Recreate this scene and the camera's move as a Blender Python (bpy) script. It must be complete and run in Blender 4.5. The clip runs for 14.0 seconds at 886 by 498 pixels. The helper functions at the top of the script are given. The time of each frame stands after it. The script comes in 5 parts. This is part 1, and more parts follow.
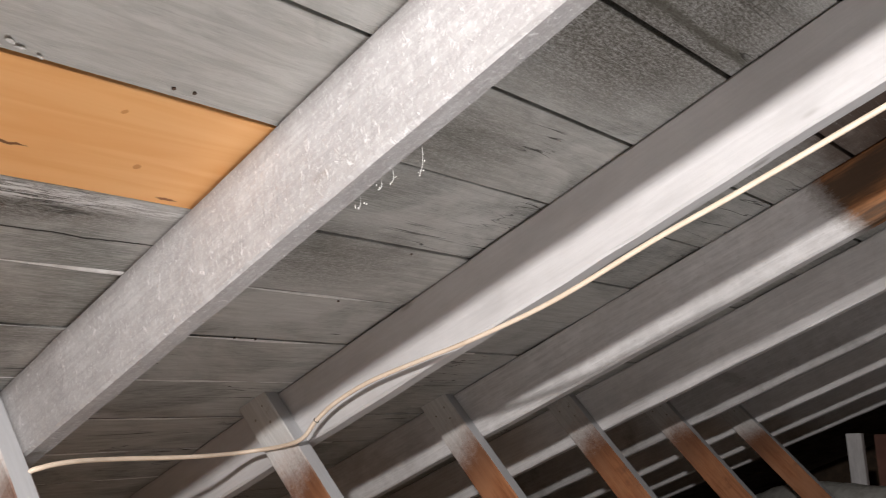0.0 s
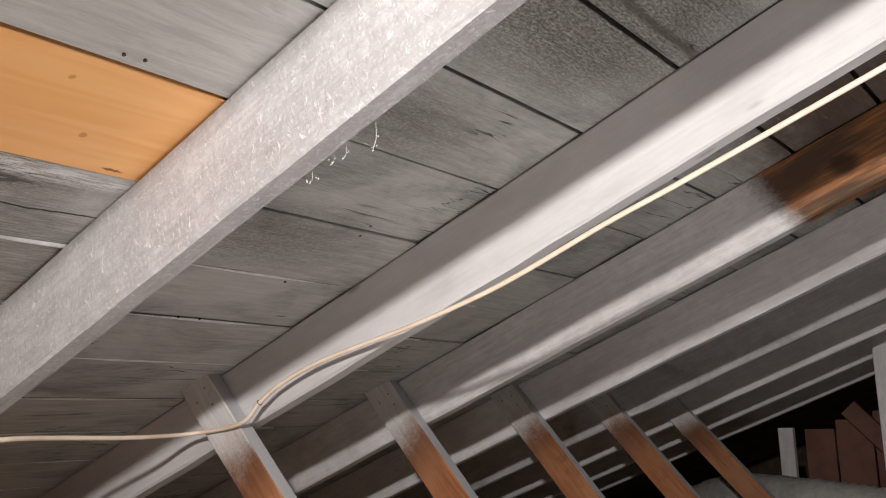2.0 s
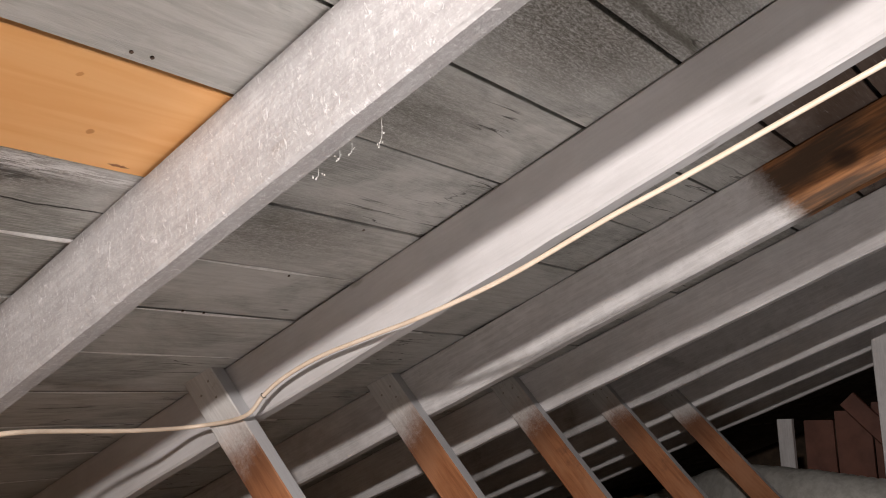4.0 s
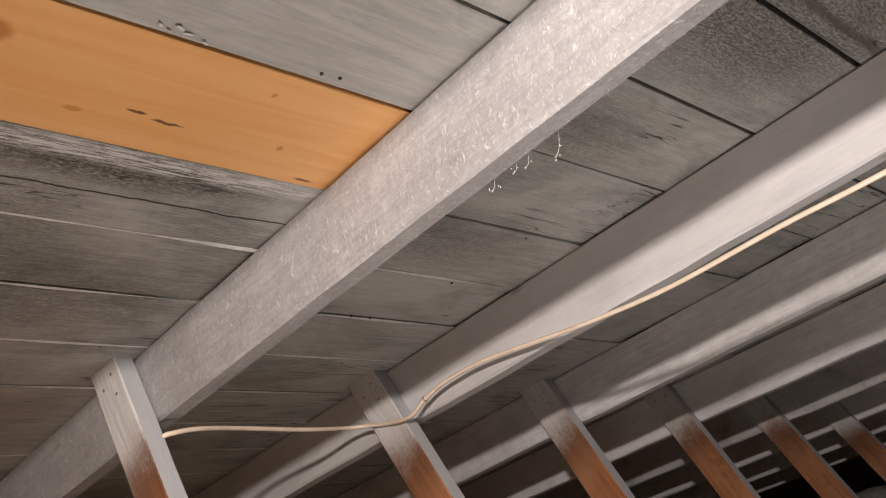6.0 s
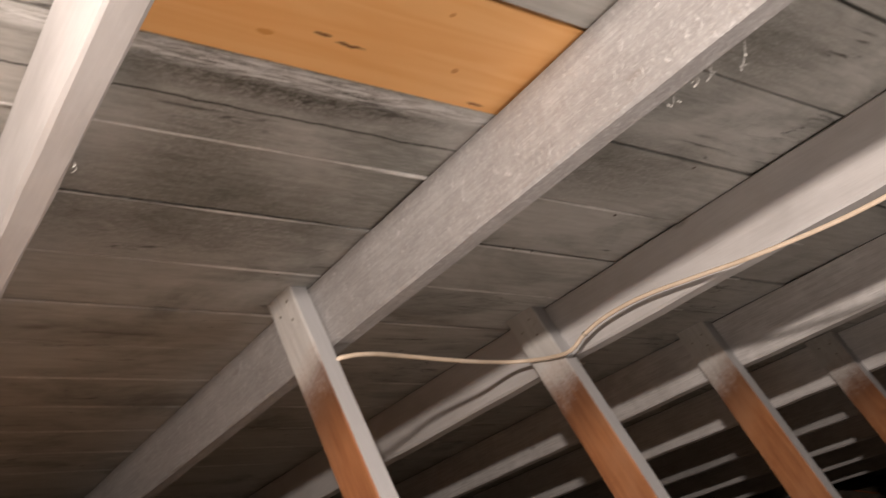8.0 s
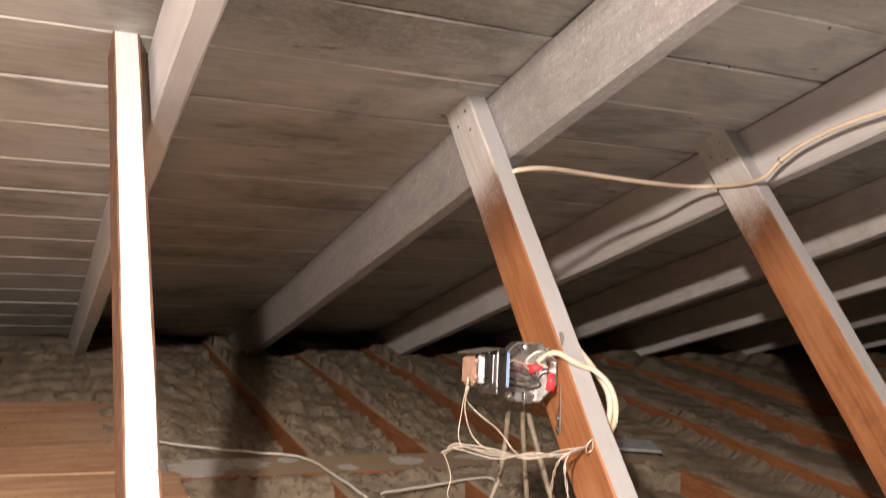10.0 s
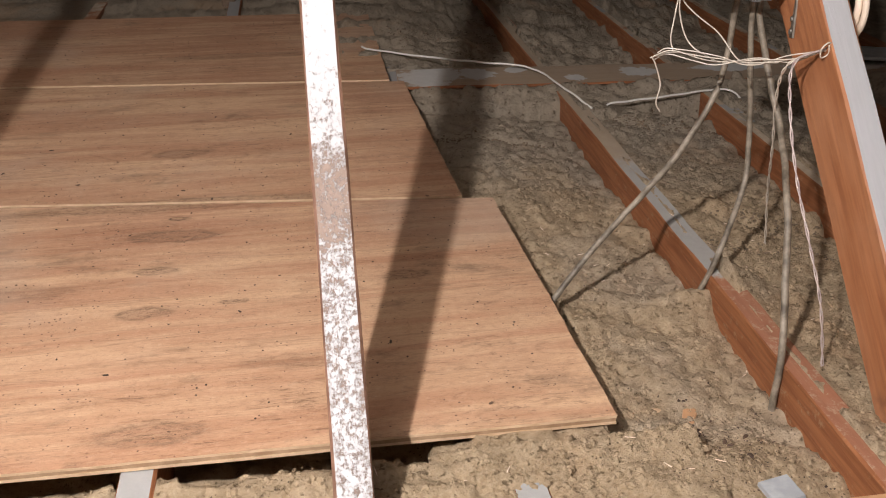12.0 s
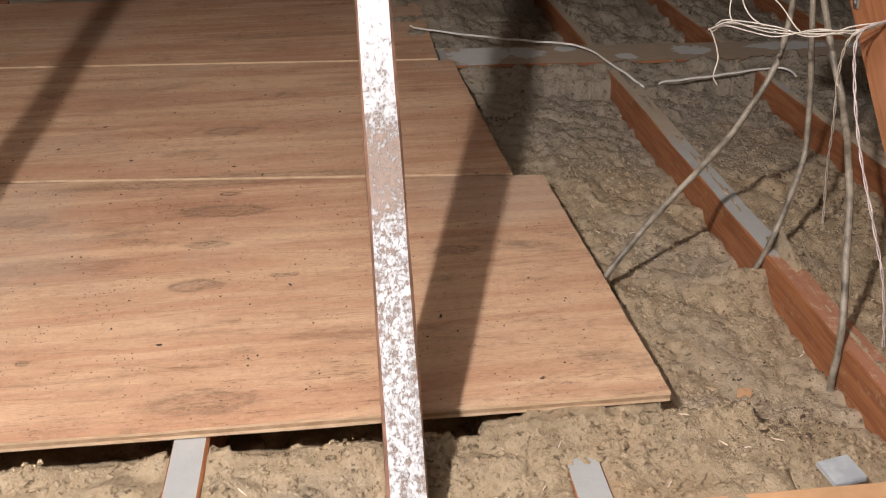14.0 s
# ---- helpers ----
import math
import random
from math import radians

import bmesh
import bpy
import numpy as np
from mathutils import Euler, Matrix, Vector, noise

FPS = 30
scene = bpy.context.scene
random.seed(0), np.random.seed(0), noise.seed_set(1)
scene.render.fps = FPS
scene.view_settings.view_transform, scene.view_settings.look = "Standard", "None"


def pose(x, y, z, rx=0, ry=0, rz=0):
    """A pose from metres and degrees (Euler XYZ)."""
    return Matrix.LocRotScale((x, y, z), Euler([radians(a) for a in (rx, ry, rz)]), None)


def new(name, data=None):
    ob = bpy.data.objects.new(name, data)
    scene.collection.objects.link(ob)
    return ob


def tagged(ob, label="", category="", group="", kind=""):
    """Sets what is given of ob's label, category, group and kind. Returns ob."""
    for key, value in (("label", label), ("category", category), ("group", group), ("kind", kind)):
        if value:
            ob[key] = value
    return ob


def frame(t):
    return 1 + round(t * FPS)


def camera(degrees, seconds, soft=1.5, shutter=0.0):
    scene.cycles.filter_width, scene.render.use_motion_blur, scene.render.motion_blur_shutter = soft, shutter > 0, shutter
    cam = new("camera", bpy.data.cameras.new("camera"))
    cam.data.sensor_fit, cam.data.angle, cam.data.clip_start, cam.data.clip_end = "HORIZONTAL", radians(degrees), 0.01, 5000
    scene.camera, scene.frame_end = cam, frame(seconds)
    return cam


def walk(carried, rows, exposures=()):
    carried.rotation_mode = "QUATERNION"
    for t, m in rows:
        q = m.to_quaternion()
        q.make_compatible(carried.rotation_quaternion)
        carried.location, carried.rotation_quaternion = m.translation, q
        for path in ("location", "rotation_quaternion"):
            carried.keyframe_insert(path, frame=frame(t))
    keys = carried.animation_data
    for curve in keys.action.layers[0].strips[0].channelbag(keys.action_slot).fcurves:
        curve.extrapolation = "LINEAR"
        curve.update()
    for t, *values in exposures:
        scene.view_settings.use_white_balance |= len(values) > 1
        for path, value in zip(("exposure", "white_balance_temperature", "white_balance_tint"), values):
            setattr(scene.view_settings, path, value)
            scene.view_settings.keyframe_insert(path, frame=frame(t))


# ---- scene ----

# stops, white balance and tint as the clip's camera drifts
EXPOSURES = [(0.0, 1.1, 6350, 10), (2.0, 1.08, 6450, 11), (4.5, 1.02, 6650, 13), (5.0, 1.02, 6730, 13),
             (5.5, 0.84, 6820, 14), (6.5, 0.8, 7000, 15), (7.5, 0.78, 7200, 16), (8.0, 0.7, 7350, 16),
             (10.5, 1.33, 7550, 18), (11.0, 0.7, 7400, 20), (12.0, 0.71, 6500, 13), (14.0, 0.69, 6400, 12)]
# the camera, carried by hand above an attic hatch
PATH = [
    (0, 0.029, -0.069, 0.758, -49.01, 11.30, 2.08),
    (0.5, 0.022, -0.074, 0.755, -51.94, 11.51, 2.85),
    (1, 0.022, -0.071, 0.751, -52.69, 12.02, 2.54),
    (1.5, 0.020, -0.063, 0.744, -52.48, 11.38, 2.05),
    (2, 0.025, -0.062, 0.737, -52.70, 10.86, 1.45),
    (4.5, 0.001, -0.062, 0.744, -52.61, 10.11, 1.56),
    (5, -0.022, -0.052, 0.753, -49.65, 10.22, 0.98),
    (5.5, -0.038, -0.039, 0.745, -45.39, 10.36, -0.14),
    (6, -0.038, -0.041, 0.746, -44.37, 10.61, -0.03),
    (6.5, -0.038, -0.040, 0.748, -43.80, 10.83, 0.04),
    (7, -0.050, -0.038, 0.740, -43.22, 11.04, 0.35),
    (7.5, -0.059, -0.027, 0.724, -41.38, 10.98, 0.08),
    (8, -0.078, -0.012, 0.691, -35.86, 7.99, -1.35),
    (8.2, -0.076, -0.005, 0.684, -32.99, 6.10, -2.37),
    (10.3, -0.026, 0.026, 0.672, -22.55, -8.89, -4.11),
    (10.5, -0.005, 0.049, 0.674, -21.63, -14.53, -3.04),
    (10.7, -0.002, 0.061, 0.661, -19.69, -19.46, -2.23),
    (10.9, 0.000, 0.072, 0.648, -18.26, -21.84, -1.33),
    (11, 0.002, 0.066, 0.646, -17.33, -22.37, -1.22),
    (11.5, 0.027, 0.061, 0.639, -11.37, -26.19, -0.32),
    (12, 0.060, 0.059, 0.640, -8.76, -28.31, -0.12),
    (12.5, 0.063, 0.064, 0.640, -6.98, -28.38, 0.38),
    (13, 0.061, 0.070, 0.642, -6.20, -28.66, 0.52),
    (13.5, 0.058, 0.068, 0.637, -6.06, -28.63, 0.65),
    (14, 0.050, 0.060, 0.622, -6.13, -29.12, 0.74),
]
cam = camera(52.21, 14.0, soft=1.0, shutter=0.3)
walk(cam, [(t, pose(x, y, z, 90 + p, r, w)) for t, x, y, z, w, p, r in PATH],
     exposures=EXPOSURES)

# ---- light: one headlamp beside the camera and an added fill below; the rest of the attic is closed and dark ----
world = bpy.data.worlds.new("attic_dark")
world.use_nodes = True
world.node_tree.nodes["Background"].inputs[0].default_value = (0.5, 0.55, 0.6, 1)
world.node_tree.nodes["Background"].inputs[1].default_value = 0.0005
scene.world = world
lamp_data = bpy.data.lights.new("headlamp", "POINT")
lamp_data.energy, lamp_data.color, lamp_data.shadow_soft_size = 84.0, (1.0, 0.95, 0.91), 0.028
lamp = new("headlamp", lamp_data)
lamp.location = (-0.42, -0.10, 1.198)

hatch_data = bpy.data.lights.new("hatch_fill_area", "AREA")
hatch_data.shape, hatch_data.size, hatch_data.size_y, hatch_data.energy, hatch_data.color = "RECTANGLE", 0.9, 0.75, 7.6, (0.97, 0.95, 0.94)
hatch_fill = new("hatch_fill", hatch_data)      # added fill lifting the roof's shade, placed in the open hatch; source unseen
hatch_fill.location, hatch_fill.rotation_euler = (0.58, 0.10, -0.24), (radians(180), 0, 0)

# ---- the plan, in metres: y runs down the roof slope, x along the ridge, z = 0 is the plywood's top ----
SLOPE = radians(21.153)
SN, CS = math.sin(SLOPE), math.cos(SLOPE)
ROOF0 = 1.4541                       # height of the boards' underside at y = 0
RX, RS, RW, RD = 0.7240, 0.61, 0.040, 0.1431   # rafters: left face of number 0, spacing, width, depth
JW = 0.038                           # joists' width
JTOP = -0.014
RIDGE_Y, EAVE_Y = -1.5, 3.75


def roof_z(y):
    return ROOF0 - math.tan(SLOPE) * y


# ---- materials ----
class Nodes:
    """A short way to write node materials."""

    def __init__(self, name):
        self.mat = bpy.data.materials.new(name)
        self.mat.use_nodes = True
        self.t = self.mat.node_tree
        self.bsdf = self.t.nodes["Principled BSDF"]

    def node(self, kind, **values):
        n = self.t.nodes.new(kind)
        for k, val in values.items():
            if k == "op":
                n.operation = val
            elif k == "blend":
                n.blend_type = val
        return n

    def put(self, socket, value):
        if hasattr(value, "is_output"):
            self.t.links.new(value, socket)
        elif isinstance(value, (tuple, list)) and len(value) == 3 and socket.type == "RGBA":
            socket.default_value = (*value, 1)
        else:
            socket.default_value = value

    def math(self, op, a, b=0.0, c=None):
        n = self.node("ShaderNodeMath", op=op)
        self.put(n.inputs[0], a)
        self.put(n.inputs[1], b)
        if c is not None:
            self.put(n.inputs[2], c)
        return n.outputs[0]

    def step(self, x, lo, hi):
        n = self.node("ShaderNodeMapRange")
        n.interpolation_type = "SMOOTHSTEP"
        for i, val in zip((0, 1, 2), (x, lo, hi)):
            self.put(n.inputs[i], val)
        return n.outputs[0]

    def mix(self, f, a, b, blend="MIX"):
        n = self.node("ShaderNodeMix", blend=blend)
        n.data_type = "RGBA"
        n.blend_type = blend
        self.put(n.inputs[0], f)
        self.put(n.inputs[6], a)
        self.put(n.inputs[7], b)
        return n.outputs[2]

    def local(self, scale=(1, 1, 1), shift=37.0):
        tc = self.node("ShaderNodeTexCoord")
        info = self.node("ShaderNodeObjectInfo")
        m = self.node("ShaderNodeVectorMath", op="MULTIPLY_ADD")
        self.put(m.inputs[0], tc.outputs["Object"])
        self.put(m.inputs[1], scale)
        off = self.node("ShaderNodeCombineXYZ")
        r = self.math("MULTIPLY", info.outputs["Random"], shift)
        for i in range(3):
            self.put(off.inputs[i], r)
        self.put(m.inputs[2], off.outputs[0])
        return m.outputs[0]

    def place(self, scale=(1, 1, 1)):
        g = self.node("ShaderNodeNewGeometry")
        m = self.node("ShaderNodeVectorMath", op="MULTIPLY")
        self.put(m.inputs[0], g.outputs["Position"])
        self.put(m.inputs[1], scale)
        return m.outputs[0]

    def noise(self, vec, scale, detail=4.0, rough=0.55, warp=0.0):
        n = self.node("ShaderNodeTexNoise")
        self.put(n.inputs["Vector"], vec)
        n.inputs["Scale"].default_value = scale
        n.inputs["Detail"].default_value = detail
        n.inputs["Roughness"].default_value = rough
        n.inputs["Distortion"].default_value = warp
        return n.outputs["Fac"]

    def cells(self, vec, scale, rand=1.0):
        n = self.node("ShaderNodeTexVoronoi")
        self.put(n.inputs["Vector"], vec)
        n.inputs["Scale"].default_value = scale
        n.inputs["Randomness"].default_value = rand
        return n.outputs["Distance"]

    def axes(self, vec):
        n = self.node("ShaderNodeSeparateXYZ")
        self.put(n.inputs[0], vec)
        return n.outputs

    def spot(self, vec, centre, radii, soft=0.5):
        """1 inside an ellipsoid, falling to 0 over its border."""
        a = self.node("ShaderNodeVectorMath", op="SUBTRACT")
        self.put(a.inputs[0], vec)
        self.put(a.inputs[1], centre)
        b = self.node("ShaderNodeVectorMath", op="DIVIDE")
        self.put(b.inputs[0], a.outputs[0])
        self.put(b.inputs[1], radii)
        c = self.node("ShaderNodeVectorMath", op="LENGTH")
        self.put(c.inputs[0], b.outputs[0])
        return self.math("SUBTRACT", 1.0, self.step(c.outputs["Value"], 1 - soft, 1 + soft))

    def finish(self, colour, rough, height=None, strength=0.3, dist=0.004, metal=0.0, spec=None):
        self.put(self.bsdf.inputs["Base Color"], colour)
        self.put(self.bsdf.inputs["Roughness"], rough)
        self.put(self.bsdf.inputs["Metallic"], metal)
        if spec is not None:
            self.put(self.bsdf.inputs["Specular IOR Level"], spec)
        if height is not None:
            b = self.node("ShaderNodeBump")
            b.inputs["Strength"].default_value = strength
            b.inputs["Distance"].default_value = dist
            self.put(b.inputs["Height"], height)
            self.put(self.bsdf.inputs["Normal"], b.outputs[0])
        return self.mat


def roof_board_material():
    n = Nodes("whitewashed_board")
    v, p = n.local(), n.place()
    grain = n.noise(n.local((1.0, 9, 9)), 9, 6, 0.65, 0.6)
    fine = n.noise(n.local((2.0, 40, 40)), 14, 4, 0.65)
    blotch = n.noise(n.place((1, 1.6, 1.6)), 3.0, 6, 0.65, 0.5)
    tone = n.noise(v, 1.3, 2)
    col = n.mix(n.step(grain, 0.3, 0.7), (0.38, 0.372, 0.350), (0.52, 0.512, 0.490))
    col = n.mix(n.math("MULTIPLY", n.step(tone, 0.35, 0.7), 0.5), col, (0.54, 0.54, 0.53))
    col = n.mix(n.math("MULTIPLY", n.step(fine, 0.55, 0.75), 0.35), col, (0.24, 0.24, 0.225))
    # dark mildew: broad clouds and fine specks
    cloud = n.math("MULTIPLY", n.step(blotch, 0.44, 0.70), n.math("MULTIPLY_ADD", n.step(fine, 0.30, 0.65), 0.6, 0.4))
    col = n.mix(n.math("MULTIPLY", cloud, 0.72), col, (0.085, 0.090, 0.075))
    zone = n.spot(p, (1.05, 0.40, 1.29), (0.34, 0.20, 0.5), 0.5)
    zone2 = n.spot(p, (1.00, 0.18, 1.38), (0.42, 0.20, 0.5), 0.5)
    streak = n.spot(p, (0.42, 1.03, 1.06), (0.24, 0.040, 0.3), 0.8)
    smear = n.spot(p, (0.36, 1.21, 1.0), (0.09, 0.20, 0.3), 0.8)
    patch = n.spot(p, (0.98, 0.735, 1.17), (0.17, 0.085, 0.3), 0.8)
    patch2 = n.math("MAXIMUM", n.spot(p, (1.02, 1.05, 1.05), (0.18, 0.09, 0.3), 0.8), n.spot(p, (0.42, 1.36, 0.95), (0.36, 0.13, 0.3), 0.8))
    speck = n.step(n.noise(n.local((13, 38, 38)), 7, 6, 0.9), 0.36, 0.58)
    dirt = n.math("MAXIMUM", n.math("MAXIMUM", n.math("MULTIPLY", zone, 0.95), n.math("MULTIPLY", zone2, 0.75)), n.math("MAXIMUM", streak, n.math("MULTIPLY", n.math("MAXIMUM", n.math("MAXIMUM", smear, patch2), patch), 0.62)))
    col = n.mix(n.math("MULTIPLY", dirt, n.math("MULTIPLY_ADD", speck, 0.78, 0.18)), col, (0.050, 0.040, 0.027))
    # knots and checks along the grain
    wet = n.math("ABSOLUTE", n.math("SUBTRACT", n.axes(p)[1], n.math("MULTIPLY_ADD", n.noise(n.place((1, 0, 0)), 6, 3, 0.6), 0.022, 0.411)))
    wet = n.math("MULTIPLY", n.math("SUBTRACT", 1.0, n.step(wet, 0.002, 0.011)), n.spot(p, (1.10, 0.42, 1.29), (0.24, 0.2, 0.4), 0.15))
    col = n.mix(n.math("MULTIPLY", wet, 0.75), col, (0.06, 0.055, 0.04))
    # never whitewashed towards the ridge, past the second rafter
    edge = n.math("MULTIPLY_ADD", n.math("SUBTRACT", n.noise(p, 14, 5, 0.7), 0.5), 0.25, n.axes(p)[1])
    raw = n.math("MULTIPLY", n.math("SUBTRACT", 1.0, n.step(edge, 0.40, 0.58)), n.step(n.axes(p)[0], 1.35, 1.37))
    col = n.mix(n.math("MULTIPLY", raw, 0.85), col, n.mix(grain, (0.055, 0.03, 0.02), (0.12, 0.07, 0.045)))
    knots = n.math("SUBTRACT", 1.0, n.step(n.cells(n.local((1.3, 5, 5)), 1.3), 0.02, 0.09))
    col = n.mix(n.math("MULTIPLY", knots, 0.55), col, (0.12, 0.105, 0.09))
    bow = n.math("ABSOLUTE", n.math("SUBTRACT", n.noise(n.local((0.5, 7, 7)), 3.0, 3, 0.5, 0.3), 0.5))
    check = n.math("SUBTRACT", 1.0, n.step(bow, 0.0, 0.007))
    check = n.math("MULTIPLY", check, n.step(n.noise(v, 2.7, 2), 0.52, 0.58))
    col = n.mix(n.math("MULTIPLY", check, 0.85), col, (0.04, 0.035, 0.03))
    crack = n.math("ABSOLUTE", n.math("SUBTRACT", n.axes(p)[1], n.math("MULTIPLY_ADD", n.noise(n.place((1, 0, 0)), 9, 4, 0.6), 0.020, 1.075)))
    crack = n.math("MULTIPLY", n.math("SUBTRACT", 1.0, n.step(crack, 0.0006, 0.0026)), n.spot(p, (0.40, 1.08, 1.0), (0.34, 0.2, 0.4), 0.1))
    col = n.mix(crack, col, (0.02, 0.018, 0.015))
    # thick runs of whitewash
    run = n.step(n.noise(n.local((2, 40, 40)), 5, 6, 0.85), 0.57, 0.70)
    col = n.mix(n.math("MULTIPLY", run, 0.55), col, (0.66, 0.655, 0.65))
    ridge = n.math("MULTIPLY", n.spot(p, (0.38, 1.008, 1.06), (0.42, 0.017, 0.3), 0.5), n.step(n.noise(n.local((4, 50, 50)), 5, 6, 0.85), 0.44, 0.54))
    col = n.mix(n.math("MULTIPLY", ridge, 0.9), col, (0.82, 0.82, 0.82))
    h = n.math("ADD", n.math("MULTIPLY", grain, 0.6), n.math("MULTIPLY_ADD", fine, 0.5, n.math("MULTIPLY", check, -2.0)))
    h = n.math("ADD", h, n.math("MULTIPLY", n.math("ADD", run, ridge), 0.5))
    return n.finish(col, n.math("MULTIPLY_ADD", fine, 0.3, 0.5), h, 0.55, 0.004, spec=0.35)


def rafter_material(name, bare=None, glossy=0.0, dirt=0.25, tone=1.0, even=0.0):
    """White-painted sawn timber; bare: a place (centre, radii) where the paint is missing."""
    n = Nodes(name)
    v, p = n.local(), n.place()
    grain = n.noise(n.local((1.5, 22, 22)), 7, 5, 0.6, 0.4)
    saw = n.noise(n.local((60, 5, 5)), 5, 3, 0.6)
    dapple = n.noise(v, 26, 5, 0.7)
    broad = n.noise(n.local((2, 5, 5)), 2.0, 4, 0.6)
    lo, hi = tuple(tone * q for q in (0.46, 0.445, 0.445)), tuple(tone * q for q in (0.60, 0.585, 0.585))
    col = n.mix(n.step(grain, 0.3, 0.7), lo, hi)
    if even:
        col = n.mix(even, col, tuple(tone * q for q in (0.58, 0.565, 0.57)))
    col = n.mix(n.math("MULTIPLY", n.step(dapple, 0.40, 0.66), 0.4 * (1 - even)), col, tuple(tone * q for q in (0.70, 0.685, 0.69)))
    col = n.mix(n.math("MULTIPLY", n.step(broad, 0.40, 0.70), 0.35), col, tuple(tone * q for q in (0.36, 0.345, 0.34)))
    stain = n.step(n.noise(v, 2.6, 6, 0.7, 0.4), 0.50, 0.76)
    col = n.mix(n.math("MULTIPLY", stain, dirt), col, (0.14, 0.12, 0.10))
    grime = n.step(n.noise(n.local((6, 14, 14)), 11, 5, 0.75), 0.58, 0.72)
    col = n.mix(n.math("MULTIPLY", grime, (0.16 + dirt * 0.4) * (1 - even)), col, (0.15, 0.13, 0.11))
    knots = n.math("SUBTRACT", 1.0, n.step(n.cells(n.local((1.6, 5, 5)), 1.7), 0.02, 0.07))
    col = n.mix(n.math("MULTIPLY", knots, 0.5), col, (0.2, 0.17, 0.15))
    if bare:
        wood = n.mix(n.step(n.noise(n.local((0.8, 14, 14)), 8, 4, 0.6, 0.6), 0.3, 0.7), (0.21, 0.085, 0.032), (0.46, 0.20, 0.075))
        mask = n.math("MULTIPLY_ADD", n.noise(n.local((8, 16, 16)), 9, 6, 0.75), 0.5, n.spot(p, bare[0], bare[1], 0.16))
        wood = n.mix(n.step(n.noise(n.local((0.7, 7, 7)), 4, 4, 0.6), 0.36, 0.60), wood, (0.085, 0.05, 0.03))
        for centre, radii in (((1.94, 0.355, 1.235), (0.1, 0.030, 0.022)), ((1.94, 0.530, 1.165), (0.1, 0.013, 0.011))):
            wood = n.mix(n.math("MULTIPLY", n.spot(p, centre, radii, 0.5), 0.85), wood, (0.035, 0.02, 0.012))
        halo = n.step(mask, 0.35, 0.62)
        col = n.mix(n.math("MULTIPLY", halo, 0.65), col, (0.16, 0.125, 0.10))
        col = n.mix(n.step(mask, 0.58, 0.85), col, wood)
    rough = n.math("MULTIPLY_ADD", dapple, 0.35, 0.5 - 0.15 * glossy)
    flecks = n.step(n.noise(n.local((21, 13, 13)), 4.6, 3, 0.7, 0.9), 0.58, 0.72)
    h = n.math("ADD", n.math("MULTIPLY", grain, 0.5), n.math("MULTIPLY", saw, 0.35))
    if glossy:
        scum = n.step(n.noise(n.local((20, 20, 20)), 3.0, 6, 0.75), 0.40, 0.62)
        col = n.mix(n.math("MULTIPLY", scum, 0.40), col, tuple(tone * q for q in (0.43, 0.40, 0.40)))
        grit = n.step(n.noise(v, 150, 3, 0.7), 0.50, 0.68)
        col = n.mix(n.math("MULTIPLY", grit, 0.35), col, tuple(tone * q for q in (0.86, 0.84, 0.85)))
        col = n.mix(n.math("MULTIPLY", flecks, 0.7), col, tuple(tone * q for q in (0.92, 0.90, 0.91)))
        rough = n.math("SUBTRACT", rough, n.math("MULTIPLY", flecks, 0.12))
        h = n.math("ADD", h, n.math("MULTIPLY", n.math("ADD", flecks, scum), 0.6 * glossy))
    return n.finish(col, rough, h, 0.45 * (1 - 0.7 * even), 0.003, spec=0.35)


def strut_material(name, edge):
    """Red-brown fir with white overspray towards its top end (local x from 0 at the foot)."""
    n = Nodes(name)
    v = n.local()
    x = n.axes(n.node("ShaderNodeTexCoord").outputs["Object"])[0]
    grain = n.noise(n.local((1.0, 16, 16)), 8, 5, 0.6, 0.5)
    wood = n.mix(n.step(grain, 0.28, 0.72), (0.25, 0.092, 0.038), (0.40, 0.170, 0.075))
    wood = n.mix(n.math("MULTIPLY", n.step(n.noise(n.local((2, 4, 4)), 2.4, 4), 0.42, 0.66), 0.75), wood, (0.41, 0.195, 0.100))
    wood = n.mix(n.math("MULTIPLY", n.step(n.noise(v, 5.5, 5, 0.7), 0.56, 0.72), 0.7), wood, (0.13, 0.055, 0.032))
    wet = n.math("MULTIPLY", n.step(x, edge - 0.19, edge - 0.05), n.math("SUBTRACT", 1.0, n.step(x, edge, edge + 0.05)))
    wood = n.mix(n.math("MULTIPLY", wet, 0.6), wood, (0.06, 0.028, 0.018))
    paint = n.mix(n.step(grain, 0.3, 0.7), (0.54, 0.53, 0.52), (0.66, 0.65, 0.64))
    paint = n.mix(n.math("MULTIPLY", n.step(n.noise(v, 30, 6, 0.8), 0.54, 0.72), 0.45), paint, (0.30, 0.22, 0.18))
    spray = n.math("MULTIPLY_ADD", n.math("SUBTRACT", n.noise(v, 120, 4, 0.8), 0.5), 0.10, x)
    spray = n.math("MULTIPLY_ADD", n.math("SUBTRACT", n.noise(v, 6, 2, 0.5), 0.5), 0.14, spray)
    col = n.mix(n.step(spray, edge - 0.07, edge + 0.08), wood, paint)
    return n.finish(col, n.math("MULTIPLY_ADD", grain, 0.3, 0.45), grain, 0.3, 0.003, spec=0.35)


